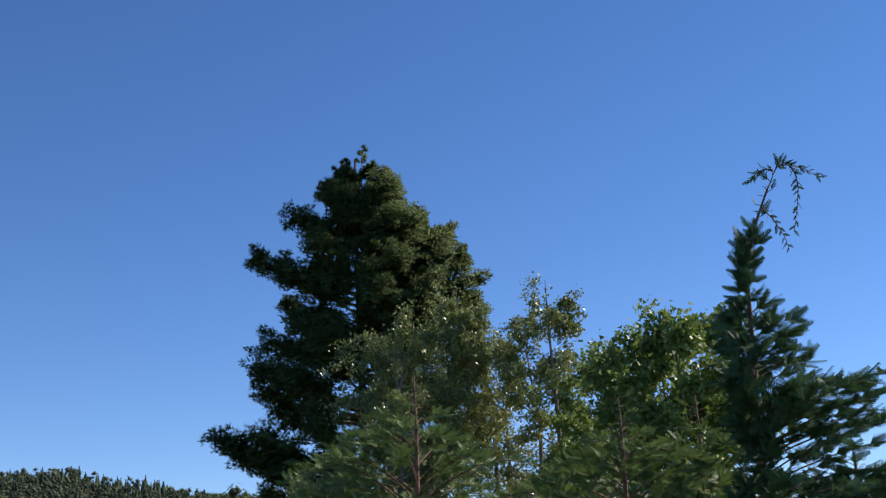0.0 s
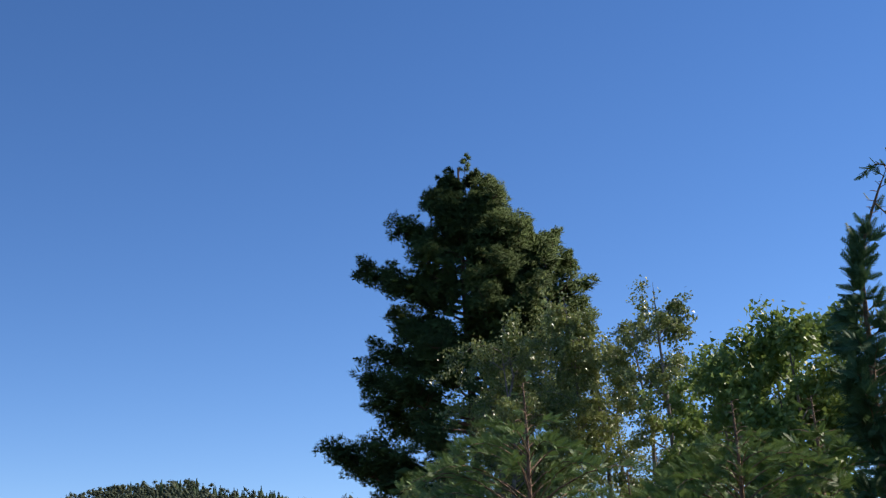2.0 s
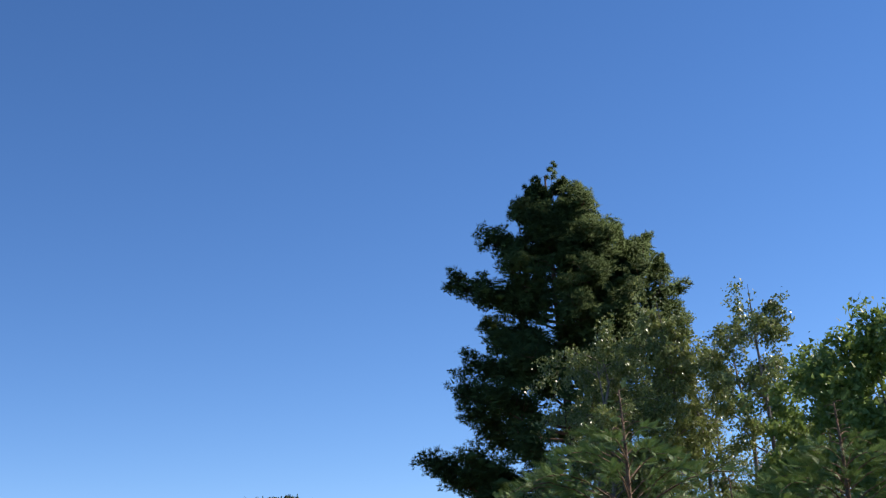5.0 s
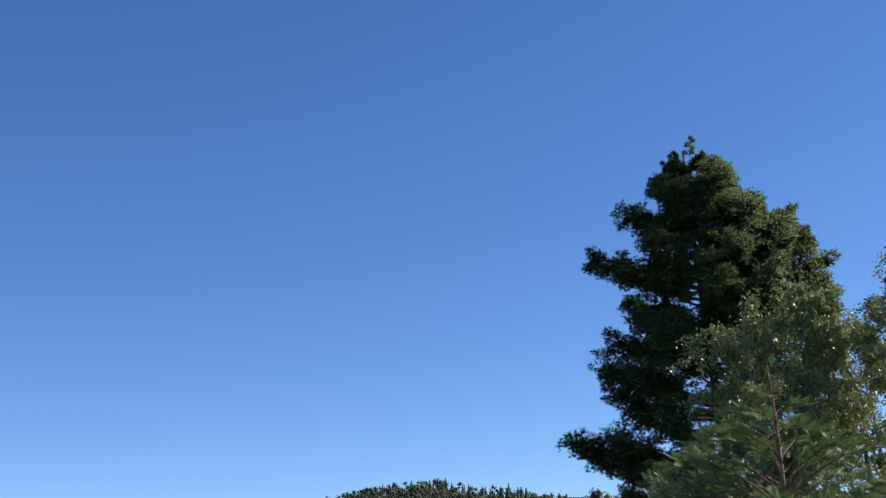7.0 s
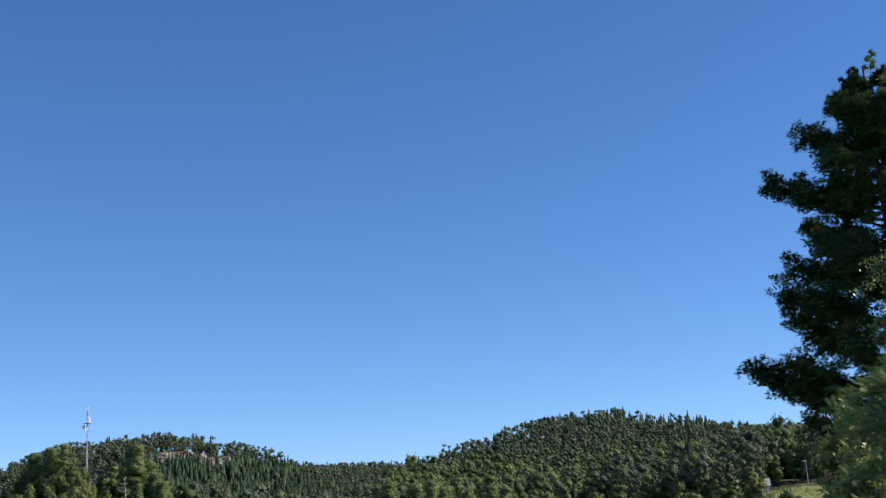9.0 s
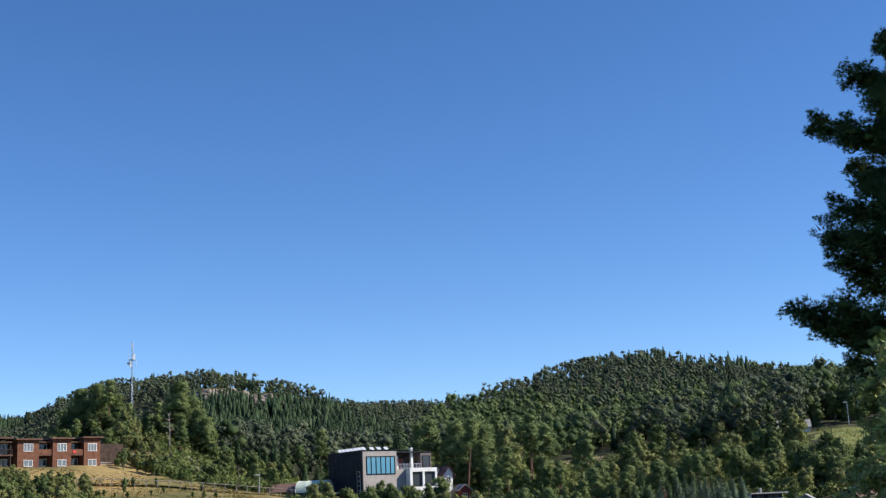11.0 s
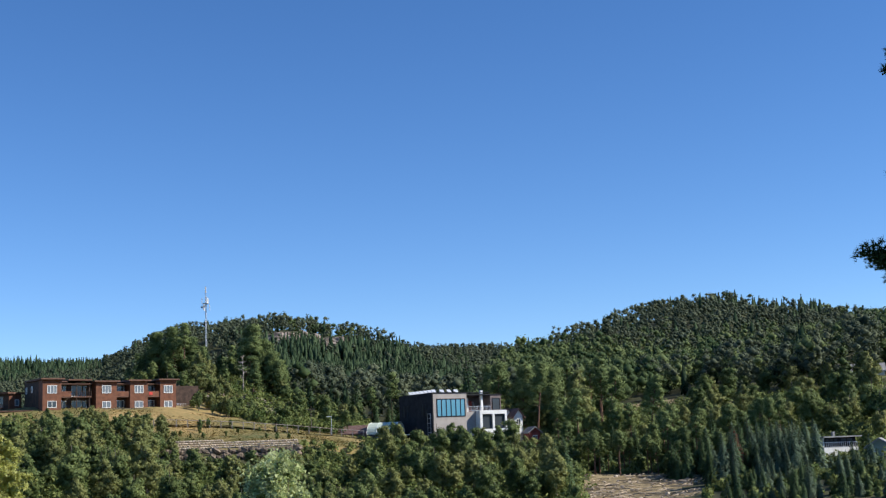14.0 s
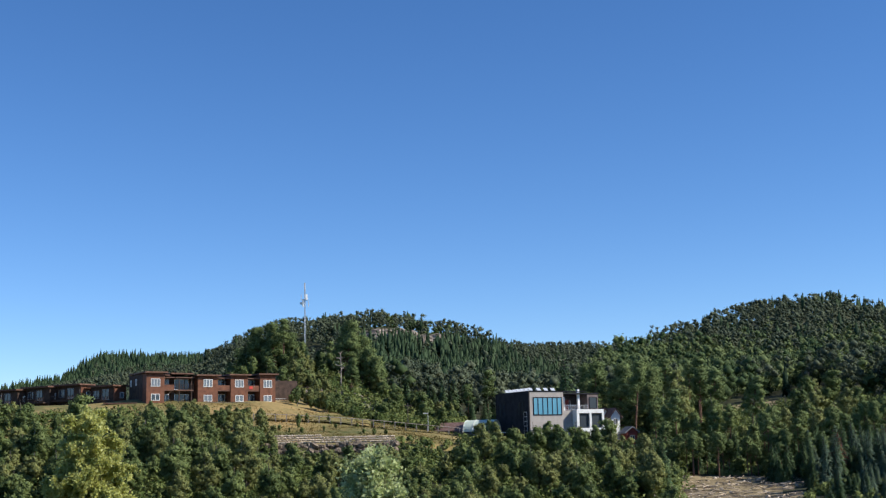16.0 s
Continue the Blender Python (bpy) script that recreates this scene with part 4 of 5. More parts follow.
def undergrowth():
    """Low bushes that close the gaps under and between the trees."""
    r = rng(91)
    g, tones = Geo(), []
    spots = []
    for n, a0, a1, d0, d1, lo, hi in ((900, -24, -8.6, 165, 224, 1.2, 3.4), (560, -9, 2, 160, 216, 1.0, 2.4), (620, 0.5, 10.2, 165, 240, 1.2, 3.0), (520, 9, 23, 217, 262, 1.2, 3.0),
                                      (700, 8, 23.4, 260, 330, 1.4, 3.6), (260, 16, 23, 180, 217, 0.8, 2.0), (260, 22.5, 32, 228, 300, 1.0, 2.8), (460, -5.2, 0.8, 262, 300, 1.0, 2.7), (160, -14, -9, 222, 230, 0.6, 1.4), (110, 15.4, 25, 158, 185, 0.5, 1.3), (300, -24, -12.6, 222, 250, 0.7, 2.0), (90, -2.6, 1.2, 214, 230, 0.6, 1.6)):
        az, d = r.uniform(a0, a1, n), r.uniform(d0, d1, n)
        spots.append(np.stack((az, d, r.uniform(lo, hi, n)), 1))
    sp = np.concatenate(spots)
    x, y = sp[:, 1] * np.sin(np.radians(sp[:, 0])), sp[:, 1] * np.cos(np.radians(sp[:, 0]))
    b = np.stack((x, y, ground(x, y)), 1)
    tone, h = r.uniform(0, 1, len(b)), sp[:, 2]
    for q in range(56):
        o = random_dirs(r, len(b))
        o[:, 2] = np.abs(o[:, 2])
        c = b + o * np.stack((h * 0.75, h * 0.75, h), 1) * r.uniform(0.6, 1.05, len(b))[:, None]
        u, v = leaf_axes(r, len(b), 0.27, 0.7, out=o, loose=0.9)
        g.blades(c - u, c + u, v, o + random_dirs(r, len(b)) * 0.3)
        tones.append(tone)
    tagged(new("undergrowth", g.mesh("undergrowth", M_BUSH, np.concatenate(tones))), "dense green bushes covering the valley slopes", "bushes", kind="stuff")


undergrowth()


def grass_tufts():
    """Dry tussocks on the open slopes and the meadow."""
    r = rng(93)
    for name, mat, label, n, a0, a1, d0, d1, h in (("dry_grass", M_GRASS, "tufts of dry golden grass on the slope", 5200, -14, 1.0, 230, 262, 0.22), ("meadow_grass", M_MEADOW, "tufts of green meadow grass", 1500, 23.6, 31, 300, 345, 0.5)):
        az, d = np.radians(r.uniform(a0, a1, n)), r.uniform(d0, d1, n)
        x, y = d * np.sin(az), d * np.cos(az)
        b = np.stack((x, y, ground(x, y) - 0.02), 1)
        g = Geo()
        for q in range(6):
            a = b + r.normal(0, 0.16, (n, 3)) * (1, 1, 0)
            o = random_dirs(r, n) * (0.6, 0.6, 0.2) + (0, 0, 1)
            g.blades(a, a + o * h * r.uniform(0.5, 1.3, n)[:, None], unit(np.cross(o, random_dirs(r, n))) * 0.05, random_dirs(r, n) * 0.4 + (0, 0, 1))
        tagged(new(name, g.mesh(name, mat)), label, "grass", kind="stuff")


grass_tufts()


# ---- building materials ----
M_CEDAR = material("red_brown_cladding", (0.105, 0.043, 0.025), (0.205, 0.085, 0.046), 0.75, scale=1.2, fine=8)
# dark wood; also painted on for shade in recesses and on shaded walls
M_DARKWOOD_SHADE = material("dark_and_shaded_cladding", (0.035, 0.022, 0.016), (0.09, 0.055, 0.04), 0.8, scale=1.2, fine=8)
M_ROOFEDGE = material("brown_roof_edge", (0.09, 0.045, 0.03), (0.17, 0.09, 0.06), 0.7, scale=1.0)
M_WHITE = material("white_paint", (0.68, 0.67, 0.64), (0.82, 0.81, 0.78), 0.5, scale=1.0)
M_CREAM = material("cream_paint", (0.58, 0.52, 0.38), (0.72, 0.66, 0.5), 0.6, scale=1.0)
M_GREYWALL = material("grey_render", (0.33, 0.295, 0.265), (0.43, 0.385, 0.35), 0.85, scale=0.6, fine=10, bump=0.1)
M_SLATE = material("anthracite_cladding", (0.018, 0.018, 0.021), (0.035, 0.035, 0.039), 0.7, scale=0.8, fine=8, spec=0.12)
M_BROWNWALL = material("taupe_cladding", (0.13, 0.10, 0.095), (0.2, 0.16, 0.15), 0.8, scale=0.8)
M_STEEL = material("galvanised_steel", (0.42, 0.43, 0.45), (0.62, 0.63, 0.65), 0.4, metal=0.7, scale=2.0)
M_PANEL = material("solar_frame", (0.5, 0.52, 0.55), (0.75, 0.77, 0.8), 0.35, metal=0.3, scale=2.0)
M_TILE = material("brown_roof_tiles", (0.13, 0.07, 0.055), (0.24, 0.15, 0.12), 0.85, scale=1.5, bump=0.3)
M_DARKROOF = material("dark_roof", (0.05, 0.045, 0.045), (0.12, 0.10, 0.10), 0.85, scale=1.2)
M_GREYROOF = material("grey_roof", (0.2, 0.2, 0.2), (0.34, 0.33, 0.32), 0.8, scale=1.2)
M_GREENHOUSE = material("greenish_sheet", (0.45, 0.52, 0.42), (0.62, 0.68, 0.56), 0.5, scale=0.7)
M_ROAD = material("pale_gravel_road", (0.36, 0.33, 0.29), (0.5, 0.47, 0.42), 0.9, scale=0.6)
M_RED = material("red_paint", (0.16, 0.03, 0.025), (0.26, 0.06, 0.045), 0.7, scale=1.0)
M_REDCLOTH = material("red_cloth", (0.5, 0.05, 0.04), (0.65, 0.09, 0.07), 0.8, scale=2.0)
M_GREENWALL = material("sage_green_boards", (0.22, 0.26, 0.2), (0.33, 0.37, 0.3), 0.75, scale=1.0, fine=8)
M_LOG = material("pale_cut_timber", (0.3, 0.23, 0.16), (0.6, 0.5, 0.38), 0.9, scale=1.0)


def glass_material(name, tint, rough):
    m = bpy.data.materials.new(name)
    m.use_nodes = True
    p = m.node_tree.nodes["Principled BSDF"]
    p.inputs["Base Color"].default_value = (*tint, 1)
    p.inputs["Roughness"].default_value, p.inputs["Metallic"].default_value = rough, 0.0
    p.inputs["Specular IOR Level"].default_value, p.inputs["IOR"].default_value = 0.5, 1.5
    return m


M_GLASS = glass_material("window_glass", (0.05, 0.06, 0.07), 0.06)
M_PALEGLASS = glass_material("pale_grey_glass", (0.17, 0.19, 0.21), 0.12)
# the blue is the sky's reflection, painted into the glass colour
M_SKYGLASS = glass_material("sky_reflection_glass", (0.13, 0.34, 0.46), 0.05)


def box(bm, x0, x1, y0, y1, z0, z1):
    v = [bm.verts.new(p) for p in ((x0, y0, z0), (x1, y0, z0), (x1, y1, z0), (x0, y1, z0), (x0, y0, z1), (x1, y0, z1), (x1, y1, z1), (x0, y1, z1))]
    for q in ((3, 2, 1, 0), (4, 5, 6, 7), (0, 1, 5, 4), (1, 2, 6, 5), (2, 3, 7, 6), (3, 0, 4, 7)):
        bm.faces.new([v[i] for i in q])


def boxes(*rows):
    bm = bmesh.new()
    for row in rows:
        box(bm, *row)
    return bm


def window(parent, x, y, z, w, h, panes=2, glass=M_GLASS, frame=M_WHITE, side=False, bar=0.09):
    """A framed window, sill height z, set on a wall facing -y (or facing -x with side=True, where x and y swap)."""
    bm = bmesh.new()
    ring = [[bm.verts.new((px, py, pz)) for px, pz in ((a, a), (w - a, a), (w - a, h - a), (a, h - a))] for a, py in ((0, -0.05), (bar, -0.05), (bar, 0.1), (0, 0.1))]
    for i in range(4):
        for k in range(4):
            bm.faces.new((ring[i][k], ring[i][(k + 1) % 4], ring[(i + 1) % 4][(k + 1) % 4], ring[(i + 1) % 4][k]))
    bmesh.ops.recalc_face_normals(bm, faces=bm.faces)
    fr = part("window", bm, parent, frame)
    for i in range(1, panes):
        c = w * i / panes
        part("mullion", boxes((c - bar / 2, c + bar / 2, -0.045, 0.095, bar, h - bar)), fr, frame)
    fr.matrix_local = pose(x, y, z, 0, 0, -90 if side else 0)
    part("pane", boxes((bar, w - bar, 0.02, 0.06, bar, h - bar)), fr, glass)
    return fr


def railing(parent, x0, x1, y, z, h, mat, name="railing", step=0.0):
    rows = [(x0, x1, y, y + 0.06, z + h - 0.08, z + h), (x0, x1, y, y + 0.06, z + 0.05, z + 0.12)]
    n = max(2, int((x1 - x0) / (step or 0.35)) + 1)
    for i in range(n):
        x = x0 + (x1 - x0 - 0.05) * i / (n - 1)
        rows.append((x, x + 0.05, y + 0.005, y + 0.055, z + 0.12, z + h - 0.08))
    return part(name, boxes(*rows), parent, mat)


def base_pose(az, d, z, rz):
    x, y = bearing(az, d)
    return pose(x, y, z, 0, 0, rz)


# ---- the terracotta apartment row ----
def apartments():
    e = thing("apartment_house", base_pose(-13.25, 257, 12.3, 33), "two-storey red-brown wooden apartment row with balconies and flat roofs", "house")
    # the shade of the recesses is put into this dark wall colour
    part("wall", boxes((0.3, 27.5, 2.2, 10, -2.5, 5.7)), e, M_DARKWOOD_SHADE, "rear and recess walls with shade painted in dark")
    bays = ((0.0, 3.7, 6.2), (10.7, 15.0, 5.75), (17.8, 21.6, 5.95), (24.3, 27.8, 6.15))
    for x0, x1, top in bays:
        bay = part("bay", boxes((x0, x1, 0.0, 2.2, -2.5, top - 0.02)), e, M_CEDAR, "red-brown clad bay")
        part("roof", boxes((x0 - 0.5, x1 + 0.5, -0.7, 9, top, top + 0.28)), e, M_ROOFEDGE, "flat brown roof edge")
        window(e, (x0 + x1) / 2 - 0.95, -0.03, 3.55, 1.9, 1.55, 3, M_PALEGLASS)
        window(e, (x0 + x1) / 2 - 0.9, -0.03, 0.65 if x0 else 0.8, 1.8, 1.3, 2, M_GLASS if x0 < 1 else M_PALEGLASS)
    # left side: same cedar in shade, painted with the dark tone
    part("wall", boxes((-0.02, 0.28, 2.2, 10, -2.5, 6.15)), e, M_DARKWOOD_SHADE)
    window(e, -0.05, 6.2, 4.0, 0.7, 1.3, 1, side=True)
    window(e, -0.05, 9.2, 3.9, 0.7, 1.3, 1, side=True)
    part("roof", boxes((5.4, 10.2, 0.8, 9, 6.1, 6.38)), e, M_ROOFEDGE)
    part("roof", boxes((4.2, 5.3, 1.0, 9, 5.8, 6.0), (10.25, 10.15 + 0.05, 1.0, 9, 5.8, 6.0)), e, M_ROOFEDGE)
    for x0, x1, tall in ((3.7, 5.8, 0), (6.2, 9.9, 1), (15.0, 17.8, 0), (21.6, 24.3, 0)):
        b = part("balcony", boxes((x0 + 0.02, x1 - 0.02, 0.2, 2.15, 2.75, 2.95)), e, M_ROOFEDGE)
        if tall:
            railing(b, x0 + 0.05, x1 - 0.05, 0.2, 2.95, 1.05, M_DARKWOOD_SHADE)
            part("post", boxes((x0 + 0.6, x0 + 0.75, 0.25, 0.4, -2, 5.6), (x1 - 0.5, x1 - 0.35, 0.25, 0.4, -2, 5.6)), b, M_DARKWOOD_SHADE)
        else:
            part("parapet", boxes((x0 + 0.03, x1 - 0.03, 0.18, 0.26, 2.95, 3.95)), b, M_CEDAR, "red-brown boarded balcony front")
        window(e, x0 + 0.35, 2.15, 3.0, x1 - x0 - 0.7, 2.2, 2 + tall, M_GLASS)
        window(e, x0 + 0.35, 2.15, 0.1, x1 - x0 - 0.7, 2.1, 2 + tall, M_GLASS)
        part("canopy", boxes((x0 - 0.1, x1 + 0.1, 0.1, 2.2, 5.3, 5.45)), e, M_ROOFEDGE)
    part("cloth", boxes((22.0, 22.7, 0.12, 0.17, 3.2, 3.75)), e, M_REDCLOTH, "red cloth on the balcony front")
    part("wing", boxes((27.85, 34.5, 3.4, 10, -2, 5.2)), e, M_DARKWOOD_SHADE, "dark rear wing")
    railing(e, 27.9, 34, 1.2, 0.3, 1.1, M_STEEL, "railing")
    railing(e, 11.5, 22.0, -2.2, -0.5, 0.9, M_BARK, "railing", 0.9)
    part("retaining_wall", boxes((27.85, 33, 1.0, 1.5, -1.0, 0.3)), e, M_RUBBLE, "pale stone footing")
    return e


def stepped_houses():
    """The darker row further along: shaded fronts painted dark, the two nearest gables sunlit red-brown."""
    rows = ((-14.6, 262, 10.9, 4.7, 6.5, 3.2), (-16.0, 266, 11.2, 4.9, 7.0, 3.0), (-17.3, 270, 11.0, 4.9, 7.0, 3.0), (-18.6, 274, 10.8, 4.7, 7.0, 3.0), (-19.9, 278, 10.8, 4.7, 7.0, 3.0))
    for az, d, z, h, w, dep in rows:
        e = thing("terrace_house", base_pose(az, d, z + 0.6, -30), "dark brown flat-roofed terrace house, sun and shade painted into its walls", "house", "stepped terrace houses")
        part("wall", boxes((-w, -0.3, 0, dep, -3, h)), e, M_DARKWOOD_SHADE)
        # colour carries the light: red-brown where the sun falls, dark in shade
        part("gable", boxes((-0.3, 0, 0, dep, -3, h)), e, M_CEDAR if az > -16.5 else M_DARKWOOD_SHADE)
        part("roof", boxes((-w - 0.4, 0.5, -0.9, dep + 0.4, h, h + 0.3)), e, M_ROOFEDGE)
        wdw = window(e, 0, 0, 0, 1.1, 1.2, 1, M_PALEGLASS)
        wdw.matrix_local = pose(0.06, dep * 0.45, h - 2.3, 0, 0, 90)
        window(e, -w + 0.8, -0.05, h - 2.3, 1.6, 1.6, 2, M_GLASS, M_GREYROOF)
        window(e, -w + 3.2, -0.05, h - 2.6, 1.8, 2.1, 2, M_GLASS, M_GREYROOF)
        railing(e, -w, -0.3, -1.4, h - 3.0, 1.0, M_DARKWOOD_SHADE)
        part("deck", boxes((-w, -0.3, -1.45, 0, h - 3.2, h - 3.0)), e, M_DARKWOOD_SHADE)
    e = thing("carport", base_pose(-14.35, 258, 10.4, 10), "low dark wooden carport beside the terrace houses", "carport")
    part("roof", boxes((-3.2, 3.2, -0.3, 4, 2.1, 2.35)), e, M_ROOFEDGE)
    part("wall", boxes((-3, 0.4, 3.5, 3.8, -2, 2.1)), e, M_DARKWOOD_SHADE)
    part("wall", boxes((0.5, 2.9, 0.2, 3.8, -2, 2.1)), e, M_CEDAR)
    window(e, 1.2, 0.15, 0.6, 1.0, 0.9, 1, M_PALEGLASS)


apartments()
stepped_houses()


# ---- the modern grey house ----
def grey_house():
    e = thing("modern_house", base_pose(3.72, 248, 3.2, 26) @ Matrix.Diagonal((0.94, 1, 1, 1)), "modern flat-roofed grey house with white corner and window band painted with sky reflection", "house")
    H = 9.8
    part("wall", boxes((0, 8.1, 0.02, 13.5, -3, H)), e, M_GREYWALL, "light grey rendered front")
    # part of this side's shade is put into its dark slate colour
    part("wall", boxes((-0.25, -0.004, 0.0, 13.5, -3, H + 0.02)), e, M_SLATE, "slate cladding toned darker for the shaded side")
    part("parapet", boxes((-0.3, 8.2, -0.08, 13.6, H + 0.03, H + 0.2)), e, M_SLATE)
    part("wall", boxes((8.1, 16.6, 0.02, 12, -3, 6.2)), e, M_GREYWALL)
    part("wall", boxes((8.1, 14.2, 4.5, 12, 6.2, H - 0.4)), e, M_BROWNWALL, "taupe set-back wall")
    part("wall", boxes((14.2, 16.8, 0.3, 11, 6.2, H - 0.5)), e, M_BROWNWALL)
    part("parapet", boxes((8.2, 17.0, 0.2, 12, H - 0.4, H - 0.2)), e, M_SLATE)
    part("wall", boxes((8.15, 9.9, 2.2, 4.5, 6.2, 8.9)), e, M_WHITE, "white terrace wall")
    part("door", boxes((9.95, 10.9, 2.4, 2.5, 6.2, 8.4)), e, M_RED, "dark red terrace door")
    # white corner: slab, piers and spandrels round two big windows
    part("corner_frame", boxes((10.2, 16.9, -1.6, 0.0, 5.6, 6.35), (10.2, 10.8, -1.6, 0.0, 2.7, 5.6), (13.3, 13.8, -1.6, 0.0, 2.7, 5.6), (16.4, 16.9, -1.6, 0.0, 2.7, 5.6),
                               (10.2, 16.9, -1.6, 0.0, 2.0, 2.7), (10.2, 10.7, -1.6, 0.0, -3, 2.0), (13.3, 13.8, -1.6, 0.0, -3, 2.0), (16.4, 16.9, -1.6, 0.0, -3, 2.0)), e, M_WHITE, "white framed corner")
    part("wall", boxes((10.8, 13.3, -0.7, -0.02, -3, 2.0), (13.8, 16.4, -0.7, -0.02, -3, 2.0)), e, M_CREAM, "beige wall under the white corner")
    window(e, 10.82, -1.2, 2.75, 2.46, 2.8, 1, M_GLASS, M_SLATE)
    window(e, 13.82, -1.2, 2.75, 2.56, 2.8, 1, M_GLASS, M_SLATE)
    band = window(e, 0.8, -0.03, 5.3, 6.9, 3.5, 6, M_SKYGLASS, M_SLATE, bar=0.16)
    window(e, 6.4, -0.03, 0.4, 1.5, 1.9, 2, M_SKYGLASS, M_SLATE)
    window(e, 14.6, 0.22, 6.5, 1.9, 2.3, 1, M_GLASS, M_SLATE)
    window(e, 11.4, 4.42, 6.4, 1.3, 1.9, 2, M_PALEGLASS, M_WHITE)
    for y in (11.9, 10.3, 4.2, 2.8):
        window(e, -0.28, y, 5.4, 0.6, 2.6, 1, M_GLASS, M_SLATE, side=True)
    railing(e, 8.2, 14.1, 0.1, 6.3, 0.95, M_STEEL)
    part("flue", boxes((12.2, 12.7, 0.9, 1.4, 6.2, 10.4)), e, M_WHITE, "white chimney flue")
    part("pergola", boxes((8.2, 14.2, 0.6, 0.7, 9.9, 10.0), (8.2, 14.2, 4.2, 4.3, 9.9, 10.0), *[(x, x + 0.08, 0.7, 4.2, 9.9, 10.0) for x in (8.4, 9.8, 11.2, 12.6, 14.0)],
                            *[(x, x + 0.08, 0.62, 0.7, 9.4, 9.9) for x in (8.4, 11.2, 14.0)]), e, M_SLATE)
    part("ladder", boxes((-0.6, -0.55, 0.3, 0.36, 1, 6), (-0.6, -0.55, 1.5, 1.56, 1, 6), *[(-0.6, -0.55, 0.36, 1.5, z, z + 0.09) for z in (1.4, 2.3, 3.2, 4.1, 5.0, 5.9)]), e, M_STEEL)
    canopy = part("canopy", boxes((-4.3, -0.3, 6.5, 9.5, 2.1, 2.3)), e, M_WHITE, "white entrance canopy")
    part("post", boxes((-4.0, -3.8, 6.7, 6.9, -2, 2.1)), canopy, M_WHITE)
    part("annex", boxes((-3.6, -0.3, 9.0, 13, -2, 1.9)), e, M_SLATE)
    for i in range(10):
        y = 0.6 + i * 1.55 if i < 7 else 0.8
        x = 0.3 if i < 7 else 2.4 + (i - 7) * 1.7
        rack = part("solar_rack", boxes((0, 0.06, 0, 0.6, 0.0, 0.06), (0.84, 0.9, 0, 0.6, 0, 0.06), (0, 0.06, 0.52, 0.58, 0.06, 0.5), (0.84, 0.9, 0.52, 0.58, 0.06, 0.5)), e, M_STEEL)
        rack.location = (x, y, H + 0.2)
        pn = part("solar_panel", boxes((0, 0.9, 0, 0.8, 0, 0.05)), rack, M_PANEL, "tilted solar panel in a pale frame")
        pn.matrix_local = pose(0, 0, 0.08, 42, 0, 0)
    return e


grey_house()


# ---- smaller houses ----
def gable_house(name, az, d, z, rz, w, dep, h, rise, wall, roof, label, wins=2, frame=M_WHITE):
    """Ridge runs along the local y axis; the gable faces -y."""
    e = thing(name, base_pose(az, d, z, rz), label, "house")
    bm = boxes((-w / 2, w / 2, 0, dep, -2.5, h))
    for y in (0.0, dep - 0.02):
        v = [bm.verts.new(p) for p in ((-w / 2, y, h), (w / 2, y, h), (0, y, h + rise), (-w / 2, y + 0.02, h), (w / 2, y + 0.02, h), (0, y + 0.02, h + rise))]
        for q in ((0, 1, 2), (5, 4, 3), (0, 2, 5, 3), (1, 4, 5, 2)):
            bm.faces.new([v[i] for i in q])
    part("wall", bm, e, wall)
    o, t = 0.45, 0.22
    k = rise / (w / 2)
    for s in (-1, 1):
        bm = bmesh.new()
        p = [(0, h + rise), (s * (w / 2 + o), h - k * o), (s * (w / 2 + o), h - k * o + t), (0, h + rise + t)]
        a = [bm.verts.new((x, -o, zz)) for x, zz in p]
        b = [bm.verts.new((x, dep + o, zz)) for x, zz in p]
        bm.faces.new(a), bm.faces.new(b[::-1])
        for i in range(4):
            bm.faces.new((a[i], b[i], b[(i + 1) % 4], a[(i + 1) % 4]))
        bmesh.ops.recalc_face_normals(bm, faces=bm.faces)
        part("roof", bm, e, roof)
    for i in range(wins):
        window(e, -w / 2 + w * (i + 0.5) / wins - 0.5, -0.04, h - 1.9, 1.0, 1.2, 2, M_GLASS, frame)
    return e


h1 = gable_house("cream_house", 7.5, 266, 5.2, 20, 2.0, 6, 3.4, 1.3, M_WHITE, M_TILE, "cream house with steep white-edged gables behind the trees", 1)
gable_house("cream_house", 7.05, 268, 5.2, 20, 1.9, 6, 3.5, 1.3, M_WHITE, M_TILE, "white gabled house partly behind the modern house", 1)
gable_house("garden_shed", 8.2, 262, 3.6, 10, 2.3, 4, 1.5, 0.9, M_RED, M_GREYROOF, "small red wooden shed with pale roof edge", 1)
gable_house("low_house", 1.0, 262, 4.4, 62, 6.0, 6.5, 1.7, 1.5, M_BROWNWALL, M_TILE, "low house with a wide brown tiled roof", 2)
gable_house("green_house", 22.85, 203, -2.4, -28, 3.6, 4.5, 2.4, 1.1, M_GREENWALL, M_GREYROOF, "small sage green house with pale grey roof", 2)
gable_house("brown_barn", 24.7, 226, -1.75, -80, 6, 11, 2.0, 2.2, M_DARKWOOD_SHADE, M_TILE, "barn with a large reddish brown roof", 1)
gable_house("farm_house", 23.3, 345, 15.7, 70, 6.5, 11, 2.2, 1.9, M_WHITE, M_GREYROOF, "pale farm house half hidden behind birches", 2)


